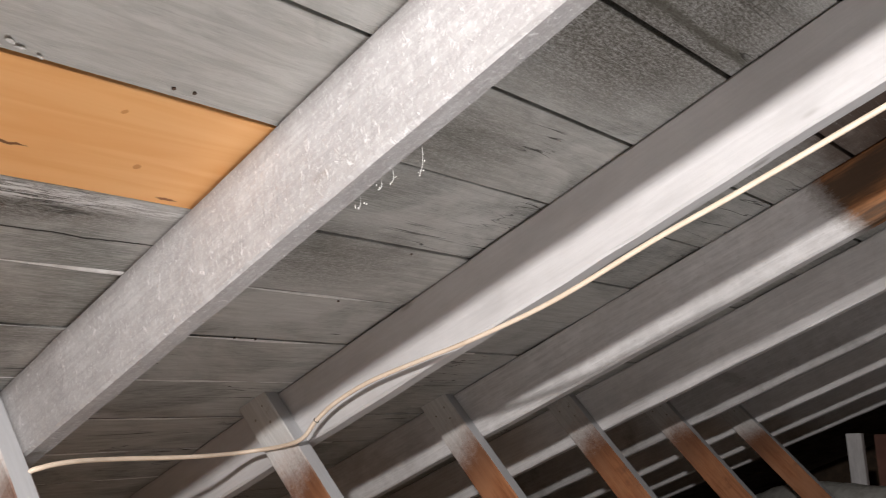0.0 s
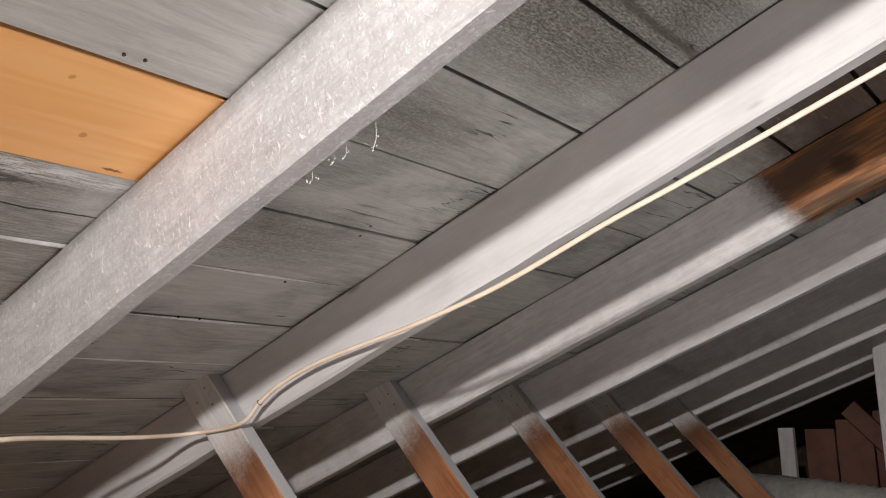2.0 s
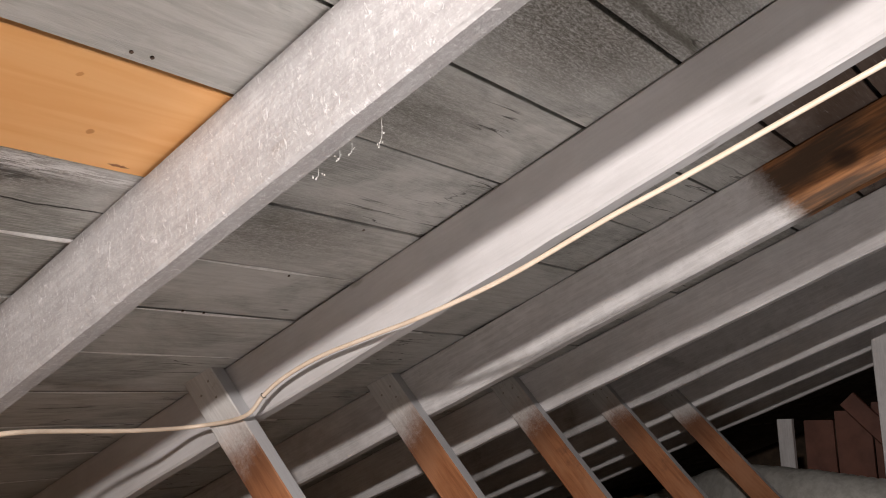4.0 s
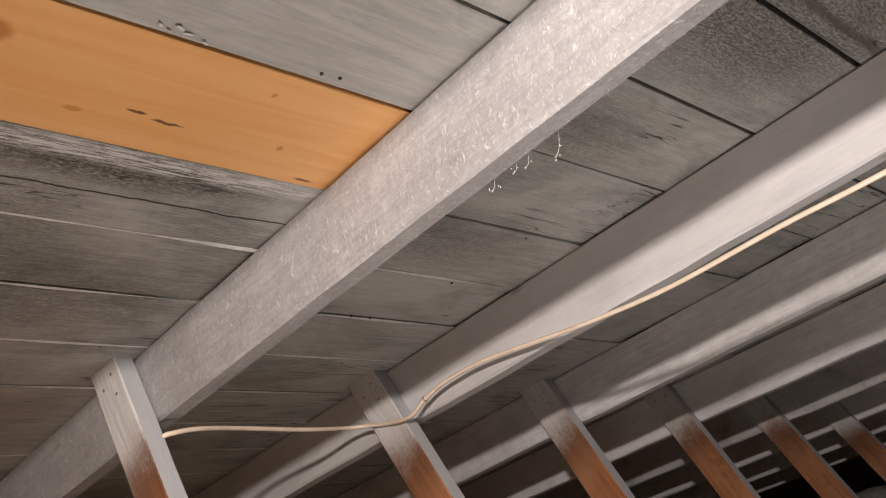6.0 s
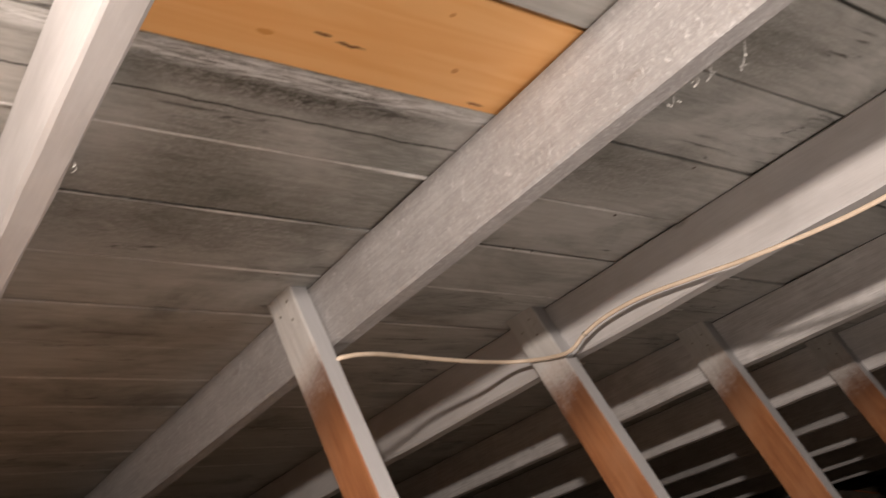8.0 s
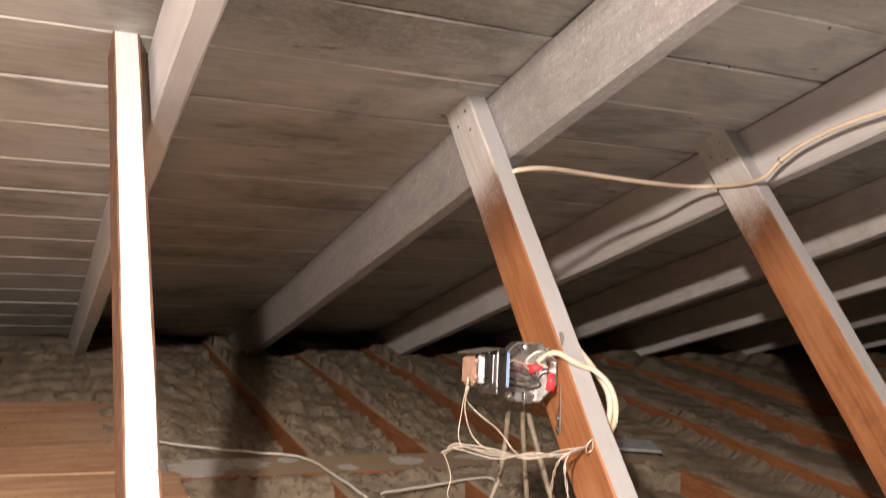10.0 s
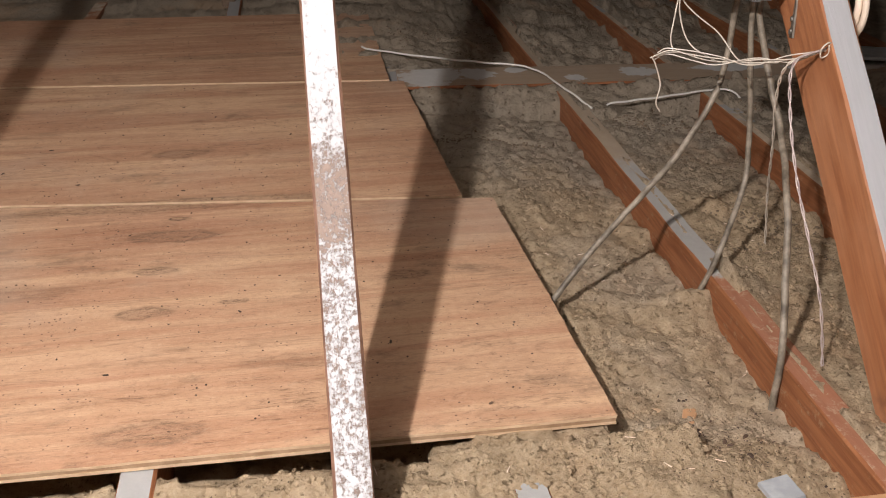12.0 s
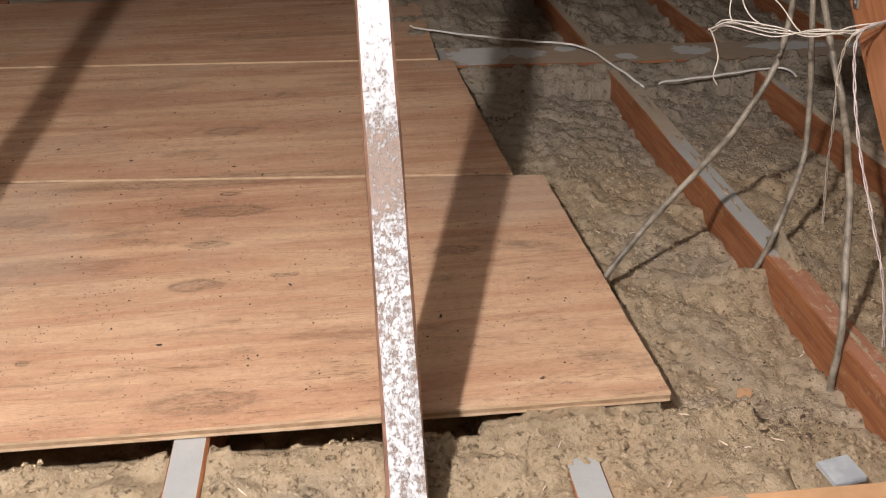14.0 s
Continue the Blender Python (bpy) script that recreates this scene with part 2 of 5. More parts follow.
def worn_paint_material(name, wear, wear_zone=None, tone=1.0):
    """Thick white paint on wood, worn through in patches."""
    n = Nodes(name)
    v = n.local()
    x = n.axes(n.node("ShaderNodeTexCoord").outputs["Object"])[0]
    grain = n.noise(n.local((1.5, 24, 24)), 8, 5, 0.6, 0.4)
    paint = n.mix(n.step(grain, 0.3, 0.7), tuple(tone * q for q in (0.66, 0.66, 0.68)), tuple(tone * q for q in (0.72, 0.72, 0.74)))
    paint = n.mix(n.math("MULTIPLY", n.step(n.noise(v, 5, 4, 0.6), 0.5, 0.75), 0.35), paint, (0.42, 0.40, 0.40))
    wood = n.mix(n.noise(v, 40, 4, 0.7), (0.17, 0.12, 0.095), (0.36, 0.27, 0.225))
    flake = n.math("MULTIPLY_ADD", n.noise(v, 115, 8, 0.85), 0.75, n.math("MULTIPLY", n.noise(n.local((4, 9, 9)), 60, 5, 0.8), 0.30))
    if wear_zone:
        bias = n.math("MULTIPLY", n.math("SUBTRACT", 1.0, n.step(x, wear_zone[0], wear_zone[1])), 0.085)
        band = n.math("MULTIPLY", n.math("SUBTRACT", 1.0, n.step(n.math("ABSOLUTE", n.math("SUBTRACT", x, wear_zone[2])), 0.01, 0.085)), 0.085)
        flake = n.math("ADD", flake, n.math("ADD", bias, band))
    mask = n.step(flake, wear - 0.01, wear + 0.06)
    col = n.mix(mask, paint, wood)
    h = n.math("ADD", n.math("MULTIPLY", mask, -1.0), n.math("MULTIPLY", grain, 0.25))
    return n.finish(col, n.math("MULTIPLY_ADD", mask, 0.35, 0.38), h, 0.6, 0.002, spec=0.45)


def pine_material():
    n = Nodes("new_pine")
    p, v = n.place(), n.local((1.0, 1, 1))
    rings = n.noise(n.local((0.5, 7, 7)), 4, 3, 0.5, 1.2)
    col = n.mix(n.step(rings, 0.3, 0.7), (0.80, 0.40, 0.145), (0.86, 0.48, 0.20))
    col = n.mix(n.math("MULTIPLY", n.step(n.noise(v, 2.2, 2), 0.4, 0.7), 0.35), col, (0.78, 0.37, 0.12))
    for c, r, tone, amount in (
            ((0.222, 0.863, 1.120), (0.024, 0.016, 0.1), (0.50, 0.17, 0.035), 0.85),
            ((0.343, 0.946, 1.088), (0.011, 0.0045, 0.1), (0.62, 0.25, 0.05), 0.8),
            ((0.410, 0.927, 1.096), (0.012, 0.0026, 0.1), (0.14, 0.045, 0.012), 0.9),
            ((0.452, 0.934, 1.093), (0.020, 0.0024, 0.1), (0.12, 0.04, 0.012), 0.9),
            ((0.543, 0.843, 1.128), (0.004, 0.0035, 0.1), (0.55, 0.20, 0.04), 0.7),
            ((0.684, 0.979, 1.075), (0.015, 0.0022, 0.1), (0.18, 0.05, 0.015), 0.85),
            ((0.61, 0.93, 1.094), (0.005, 0.004, 0.1), (0.50, 0.18, 0.04), 0.7)):
        bent = n.node("ShaderNodeVectorMath", op="ADD")
        n.put(bent.inputs[0], p)
        w = n.math("MULTIPLY", n.math("SUBTRACT", n.noise(p, 60, 3), 0.5), 0.010)
        cxyz = n.node("ShaderNodeCombineXYZ")
        n.put(cxyz.inputs[1], w)
        n.put(bent.inputs[1], cxyz.outputs[0])
        col = n.mix(n.math("MULTIPLY", n.spot(bent.outputs[0], c, r, 0.3), amount), col, tone)
    return n.finish(col, 0.42, rings, 0.12, 0.002, spec=0.4)


def plywood_material():
    n = Nodes("plywood_veneer")
    v, p = n.local((1, 1, 1)), n.place()
    wave = n.noise(n.local((0.9, 7, 4)), 4, 6, 0.65, 1.6)
    fine = n.noise(n.local((3, 60, 20)), 9, 4, 0.65)
    tone = n.noise(n.local((1, 2, 1)), 1.9, 5, 0.6)
    col = n.mix(n.step(wave, 0.32, 0.68), (0.47, 0.280, 0.168), (0.57, 0.368, 0.235))
    col = n.mix(n.math("MULTIPLY", n.step(fine, 0.50, 0.75), 0.22), col, (0.27, 0.145, 0.085))
    col = n.mix(n.math("MULTIPLY", n.step(tone, 0.42, 0.68), 0.55), col, (0.36, 0.178, 0.108))
    col = n.mix(n.math("MULTIPLY", n.step(n.noise(v, 1.4, 3), 0.45, 0.7), 0.5), col, (0.61, 0.415, 0.26))
    bands = n.noise(n.local((0.5, 6, 2)), 2.6, 5, 0.62, 1.3)
    col = n.mix(n.math("MULTIPLY", n.step(bands, 0.46, 0.62), 0.55), col, (0.40, 0.195, 0.112))
    col = n.mix(n.math("MULTIPLY", n.math("SUBTRACT", 1.0, n.step(bands, 0.36, 0.47)), 0.45), col, (0.66, 0.435, 0.27))
    pepper = n.noise(n.local((1, 1.6, 1)), 75, 6, 0.85)
    col = n.mix(n.math("MULTIPLY", n.step(pepper, 0.50, 0.66), 0.30), col, (0.20, 0.105, 0.065))
    col = n.mix(n.math("MULTIPLY", n.math("SUBTRACT", 1.0, n.step(pepper, 0.34, 0.46)), 0.30), col, (0.68, 0.50, 0.36))
    # soot-like dirt in short dashes along the grain
    dash = n.math("MULTIPLY", n.step(n.noise(n.local((7, 30, 8)), 3.6, 7, 0.85), 0.54, 0.64), n.step(n.noise(n.local((1, 1.6, 1)), 2.6, 4, 0.6), 0.46, 0.62))
    col = n.mix(n.math("MULTIPLY", dash, 0.62), col, (0.12, 0.060, 0.036))
    dirt = n.noise(n.local((2.2, 5, 5)), 3.0, 7, 0.75, 0.3)
    col = n.mix(n.math("MULTIPLY", n.step(dirt, 0.54, 0.72), 0.6), col, (0.14, 0.09, 0.06))
    veins = n.math("ABSOLUTE", n.math("SUBTRACT", n.noise(n.local((0.55, 5, 5)), 3.4, 3, 0.5, 1.1), 0.5))
    veins = n.math("MULTIPLY", n.math("SUBTRACT", 1.0, n.step(veins, 0.002, 0.022)), n.step(fine, 0.3, 0.6))
    col = n.mix(n.math("MULTIPLY", veins, 0.32), col, (0.21, 0.115, 0.07))
    pores = n.step(n.noise(n.local((40, 80, 70)), 4, 6, 0.95), 0.55, 0.64)
    col = n.mix(n.math("MULTIPLY", pores, 0.4), col, (0.10, 0.05, 0.032))
    # knots and stains where they lie
    bent = n.node("ShaderNodeVectorMath", op="MULTIPLY_ADD")
    wob = n.node("ShaderNodeTexNoise")
    n.put(wob.inputs["Vector"], p)
    wob.inputs["Scale"].default_value = 30
    wob.inputs["Detail"].default_value = 5
    n.put(bent.inputs[0], wob.outputs["Color"])
    n.put(bent.inputs[1], (0.040, 0.022, 0.0))
    n.put(bent.inputs[2], p)
    q = bent.outputs[0]
    soot = n.step(n.noise(n.local((16, 40, 16)), 4.5, 7, 0.92), 0.47, 0.60)
    for c, r, amount in (((-0.118, 0.874, 0), (0.062, 0.020, 1), 0.50), ((-0.153, 1.126, 0), (0.034, 0.014, 1), 0.55), ((-0.152, 1.239, 0), (0.030, 0.010, 1), 0.6),
                         ((-0.138, 1.345, 0), (0.070, 0.020, 1), 0.55), ((-0.138, 1.405, 0), (0.018, 0.007, 1), 0.85), ((-0.16, 1.46, 0), (0.26, 0.020, 1), 0.5),
                         ((0.20, 1.18, 0), (0.032, 0.013, 1), 0.5), ((-0.16, 1.68, 0), (0.05, 0.02, 1), 0.5), ((-0.33, 0.975, 0), (0.012, 0.007, 1), 0.7), ((-0.04, 1.14, 0), (0.020, 0.006, 1), 0.6),
                         ((-0.45, 1.35, 0), (0.05, 0.02, 1), 0.5), ((-0.36, 1.20, 0), (0.10, 0.022, 1), 0.35), ((0.05, 0.99, 0), (0.08, 0.014, 1), 0.3), ((-0.05, 2.30, 0), (0.20, 0.02, 1), 0.4)):
        shape = n.spot(q, c, r, 0.5)
        rim = n.math("SUBTRACT", n.spot(q, c, r, 0.12), n.spot(q, c, tuple(0.74 * k for k in r), 0.2))
        dark = n.math("MULTIPLY_ADD", n.math("MAXIMUM", rim, 0.0), 0.42 * amount, n.math("MULTIPLY", shape, n.math("MULTIPLY_ADD", soot, amount * 1.0, amount * 0.32)))
        col = n.mix(dark, col, (0.11, 0.065, 0.042))
    dust = n.step(n.noise(v, 2.4, 5, 0.6), 0.50, 0.72)
    col = n.mix(n.math("MULTIPLY", dust, 0.4), col, (0.46, 0.37, 0.29))
    crumbs = n.math("SUBTRACT", 1.0, n.step(n.cells(p, 105), 0.10, 0.16))
    crumbs = n.math("MULTIPLY", crumbs, n.step(n.noise(p, 12, 4, 0.7), 0.47, 0.56))
    col = n.mix(n.math("MULTIPLY", crumbs, 0.8), col, (0.09, 0.05, 0.035))
    return n.finish(col, n.math("MULTIPLY_ADD", fine, 0.2, 0.6), n.math("ADD", n.math("MULTIPLY", wave, 0.4), n.math("SUBTRACT", n.math("ADD", fine, n.math("MULTIPLY", pepper, 0.8)), n.math("MULTIPLY", dash, 0.6))), 0.4, 0.002, spec=0.22)


def insulation_material():
    n = Nodes("loose_fill")
    p = n.place()
    clump = n.noise(p, 38, 6, 0.65)
    fibre = n.noise(p, 190, 5, 0.8)
    col = n.mix(n.step(clump, 0.3, 0.7), (0.31, 0.228, 0.142), (0.43, 0.328, 0.215))
    col = n.mix(n.math("MULTIPLY", n.step(fibre, 0.42, 0.68), 0.5), col, (0.50, 0.405, 0.29))
    col = n.mix(n.math("MULTIPLY", n.step(n.noise(p, 2.6, 5, 0.6), 0.50, 0.64), 0.4), col, (0.40, 0.345, 0.28))
    # greyer from y 1.4 on, darkened further to put the lamp's falloff in colour
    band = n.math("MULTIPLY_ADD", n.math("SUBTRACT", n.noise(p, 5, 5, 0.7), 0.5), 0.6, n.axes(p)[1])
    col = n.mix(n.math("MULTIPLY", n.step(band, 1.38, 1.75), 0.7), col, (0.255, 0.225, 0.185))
    # small hollows: sunk in the bump, their shade also put into the colour
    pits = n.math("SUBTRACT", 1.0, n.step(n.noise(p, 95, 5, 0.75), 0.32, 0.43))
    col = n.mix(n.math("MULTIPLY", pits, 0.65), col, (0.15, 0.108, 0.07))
    specks = n.math("SUBTRACT", 1.0, n.step(n.cells(p, 140), 0.13, 0.22))
    specks = n.math("MULTIPLY", specks, n.step(n.noise(p, 6, 5, 0.7), 0.50, 0.60))
    col = n.mix(n.math("MULTIPLY", specks, 0.8), col, (0.06, 0.04, 0.03))
    rust = n.math("MULTIPLY", n.step(n.noise(p, 4.5, 4, 0.6), 0.54, 0.70), 0.35)
    col = n.mix(rust, col, (0.40, 0.25, 0.14))
    h = n.math("SUBTRACT", n.math("MULTIPLY_ADD", clump, 0.9, n.math("MULTIPLY", fibre, 0.6)), n.math("MULTIPLY", pits, 0.6))
    return n.finish(col, 0.95, h, 0.85, 0.006, spec=0.06)


def joist_material():
    """Red-brown fir joist with grey dust lying on it."""
    n = Nodes("joist_fir")
    v = n.local()
    grain = n.noise(n.local((1.0, 16, 16)), 8, 5, 0.6, 0.5)
    wood = n.mix(n.step(grain, 0.28, 0.72), (0.19, 0.068, 0.028), (0.34, 0.138, 0.060))
    wood = n.mix(n.math("MULTIPLY", n.step(n.noise(v, 60, 5, 0.8), 0.56, 0.68), 0.5), wood, (0.38, 0.28, 0.18))
    return n.finish(wood, 0.55, grain, 0.3, 0.003, spec=0.25)


def dusty_top_material(name, grey_share):
    n = Nodes(name)
    v = n.local()
    grain = n.noise(n.local((1.0, 16, 16)), 8, 5, 0.6, 0.5)
    dust = n.mix(n.step(n.noise(v, 24, 6, 0.75), 0.3, 0.7), (0.36, 0.29, 0.21), (0.52, 0.43, 0.33))
    paint = n.mix(n.noise(v, 20, 4, 0.7), (0.29, 0.29, 0.285), (0.39, 0.385, 0.375))
    brown = n.mix(grain, (0.26, 0.115, 0.06), (0.40, 0.20, 0.115))
    fleck = n.math("MULTIPLY_ADD", n.noise(v, 14, 5, 0.7), 0.4, n.math("MULTIPLY", n.noise(v, 3.3, 3), 0.6))
    col = n.mix(n.step(fleck, 0.44, 0.50), brown, dust)
    col = n.mix(n.step(fleck, 0.60 - grey_share, 0.62 - grey_share), col, paint)
    return n.finish(col, 0.8, n.noise(v, 60, 4, 0.7), 0.3, 0.003, spec=0.15)


def part_painted_top_material():
    """Joist top: red-brown near the hatch, grey paint further in, then dust."""
    n = Nodes("part_painted_joist_top")
    v, p = n.local(), n.place()
    grain = n.noise(n.local((1.0, 16, 16)), 8, 5, 0.6, 0.5)
    brown = n.mix(grain, (0.24, 0.098, 0.055), (0.40, 0.19, 0.115))
    brown = n.mix(n.math("MULTIPLY", n.step(n.noise(v, 55, 5, 0.8), 0.50, 0.66), 0.6), brown, (0.48, 0.36, 0.25))
    grey = n.mix(n.noise(v, 20, 4, 0.7), (0.32, 0.31, 0.29), (0.42, 0.41, 0.385))
    dust = n.mix(n.noise(v, 24, 6, 0.75), (0.30, 0.23, 0.16), (0.46, 0.38, 0.29))
    y = n.math("MULTIPLY_ADD", n.math("SUBTRACT", n.noise(v, 30, 6, 0.8), 0.5), 0.22, n.axes(p)[1])
    col = n.mix(n.step(y, 1.10, 1.13), brown, grey)
    col = n.mix(n.step(y, 1.50, 1.60), col, dust)
    return n.finish(col, 0.75, n.noise(v, 60, 4, 0.7), 0.3, 0.003, spec=0.2)


def blue_paint_material():
    n = Nodes("blue_grey_painted_board")
    v = n.local()
    p = n.place()
    brown = n.mix(n.noise(n.local((1, 16, 16)), 8, 5, 0.6), (0.27, 0.195, 0.135), (0.40, 0.31, 0.225))
    brown = n.mix(n.math("MULTIPLY", n.step(n.noise(v, 40, 6, 0.8), 0.46, 0.62), 0.7), brown, (0.34, 0.27, 0.20))
    grey = n.mix(n.noise(v, 30, 4, 0.7), (0.40, 0.39, 0.37), (0.58, 0.57, 0.545))
    rag = n.math("ADD", n.math("SUBTRACT", n.noise(v, 60, 5, 0.8), 0.5), n.math("SUBTRACT", n.noise(v, 14, 3, 0.6), 0.5))
    mask = 0.0
    for c, r in (((0.345, 2.09, 0), (0.070, 0.080, 1)), ((0.455, 2.10, 0), (0.040, 0.045, 1)), ((0.68, 2.04, 0), (0.022, 0.025, 1)), ((0.55, 2.11, 0), (0.025, 0.022, 1)), ((0.835, 2.06, 0), (0.045, 0.030, 1)), ((1.06, 2.06, 0), (0.10, 0.030, 1)), ((1.35, 2.03, 0), (0.12, 0.035, 1))):
        mask = n.math("MAXIMUM", n.spot(p, c, r, 0.9), mask)
    mask = n.step(n.math("MULTIPLY_ADD", rag, 1.5, mask), 0.44, 0.56)
    return n.finish(n.mix(mask, brown, grey), 0.75, n.noise(v, 22, 5, 0.7), 0.3, 0.002, spec=0.2)


def plain_material(name, a, b, rough=0.6, scale=20, metal=0.0, bump=0.15, spec=None):
    n = Nodes(name)
    f = n.noise(n.local(), scale, 4, 0.65)
    r = n.math("MULTIPLY_ADD", n.noise(n.local(), scale * 2.3, 3), 0.25, rough - 0.12)
    return n.finish(n.mix(n.step(f, 0.3, 0.7), a, b), r, f, bump, 0.002, metal, spec)


M_BOARD = roof_board_material()
# the lamp's falloff is evened out in tone: main rafter darkest, far ones palest
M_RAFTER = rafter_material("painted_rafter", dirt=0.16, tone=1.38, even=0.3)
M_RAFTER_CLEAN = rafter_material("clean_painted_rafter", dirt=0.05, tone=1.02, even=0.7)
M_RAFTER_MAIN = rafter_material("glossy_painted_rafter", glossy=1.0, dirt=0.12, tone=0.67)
M_RAFTER_BARE = rafter_material("half_painted_rafter", bare=((1.95, 0.0, 1.38), (0.4, 0.56, 0.4)), dirt=0.22, tone=1.15)
M_RAFTER_DIRTY = rafter_material("stained_rafter", dirt=0.85, tone=0.95)
M_STRUT = strut_material("overspray_strut", 1.10)
M_STRUT_EDGE = worn_paint_material("painted_strut_edge", 0.655, tone=0.64)
M_POST_EDGE = worn_paint_material("worn_post_edge", 0.610, (0.45, 0.78, 0.52), tone=0.80)
M_BARE = plain_material("brown_strut_side", (0.13, 0.065, 0.04), (0.24, 0.125, 0.08), 0.6, 30)
M_PINE = pine_material()
M_PLY = plywood_material()
M_PLY_EDGE = plain_material("plywood_edge", (0.52, 0.36, 0.22), (0.68, 0.50, 0.33), 0.7, 40)
M_PLY_CORE = plain_material("plywood_core", (0.30, 0.18, 0.10), (0.44, 0.29, 0.18), 0.75, 40)
M_FILL = insulation_material()
M_JOIST = joist_material()
M_DUST = dusty_top_material("dusty_joist_top", 0.04)
M_GREYTOP = dusty_top_material("grey_painted_joist_top", 0.5)
M_PARTTOP = part_painted_top_material()
M_BLUEDUST = blue_paint_material()
M_BLUEDUST_PLAIN = plain_material("blue_grey_paint", (0.29, 0.305, 0.32), (0.41, 0.425, 0.44), 0.7, 30)
M_FELT = plain_material("roofing_felt", (0.012, 0.012, 0.012), (0.03, 0.028, 0.026), 0.9, 14)
M_CABLE = plain_material("cream_cable_sheath", (0.70, 0.56, 0.43), (0.80, 0.66, 0.53), 0.42, 18)
M_OLD_CABLE = plain_material("grey_cloth_cable", (0.085, 0.068, 0.048), (0.32, 0.275, 0.215), 0.5, 32, bump=0.5)
M_WIRE = plain_material("bell_wire", (0.50, 0.44, 0.36), (0.68, 0.62, 0.54), 0.45, 60)
M_WIRE_VIOLET = plain_material("pinkish_wire", (0.34, 0.26, 0.25), (0.62, 0.54, 0.50), 0.5, 60)
M_STEEL = plain_material("galvanised_steel", (0.66, 0.67, 0.68), (0.82, 0.83, 0.84), 0.30, 30, 1.0)
M_STEEL_DARK = plain_material("tarnished_steel", (0.25, 0.23, 0.20), (0.42, 0.40, 0.36), 0.5, 30, 0.9)
M_COPPER = plain_material("copper_brown_end", (0.34, 0.20, 0.15), (0.46, 0.30, 0.23), 0.5, 40)
M_BLUE = plain_material("blue_label", (0.28, 0.44, 0.70), (0.40, 0.56, 0.80), 0.45, 40)
M_RED = plain_material("red_wire_connector", (0.72, 0.035, 0.05), (0.85, 0.07, 0.09), 0.35, 40)
M_BLACK = plain_material("black_wire", (0.02, 0.02, 0.02), (0.05, 0.05, 0.05), 0.5, 40)
M_WHITEWIRE = plain_material("white_wire", (0.70, 0.68, 0.62), (0.80, 0.78, 0.73), 0.4, 40)
M_CEIL = plain_material("plaster_back", (0.20, 0.18, 0.16), (0.32, 0.30, 0.27), 0.9, 9)
M_GABLE = plain_material("gable_board", (0.10, 0.07, 0.05), (0.22, 0.15, 0.10), 0.8, 6)
M_PANEL = plain_material("red_brown_panel", (0.13, 0.05, 0.034), (0.22, 0.09, 0.06), 0.6, 6)
M_FOIL = plain_material("silver_duct_foil", (0.55, 0.54, 0.50), (0.75, 0.74, 0.70), 0.42, 25, 0.35)
# dark brown of the chips that give the insulation's cracks their shade
M_CRACK_SHADE = plain_material("crack_shade_brown", (0.10, 0.075, 0.052), (0.24, 0.18, 0.125), 0.95, 90, bump=0.6, spec=0.05)
M_DEBRIS = plain_material("dark_debris", (0.035, 0.02, 0.012), (0.12, 0.07, 0.045), 0.8, 60)
M_WEB = plain_material("cobweb_silk", (0.46, 0.45, 0.43), (0.60, 0.58, 0.56), 0.6, 60)
M_BEAD = plain_material("dried_paint", (0.62, 0.61, 0.60), (0.78, 0.77, 0.76), 0.5, 60)
M_HATCH = plain_material("hatch_lining_pine", (0.44, 0.24, 0.12), (0.58, 0.34, 0.18), 0.55, 12)


# ---- builders ----
def mesh_from(bm, name, mats, smooth=False):
    me = bpy.data.meshes.new(name)
    bm.normal_update()
    bm.to_mesh(me)
    bm.free()
    for m in (mats if isinstance(mats, (list, tuple)) else [mats]):
        me.materials.append(m)
    if smooth:
        for f in me.polygons:
            f.use_smooth = True
    return me


def part(name, bm, material, parent, label="", smooth=False):
    ob = new(name, mesh_from(bm, name, material, smooth))
    ob.parent = parent
    if label:
        tagged(ob, label)
    return ob


def thing(name, label, category, group="", kind="", at=None):
    return tagged(place_at(new(name), at), label, category, group, kind)


def place_at(ob, m):
    if m is not None:
        ob.matrix_basis = m
    return ob


def beam_pose(p0, p1, side):
    """Local x from p0 to p1, local y as near to side as it can be."""
    x = (Vector(p1) - Vector(p0)).normalized()
    z = x.cross(Vector(side)).normalized()
    y = z.cross(x)
    m = Matrix((x, y, z)).transposed().to_4x4()
    m.translation = Vector(p0)
    return m


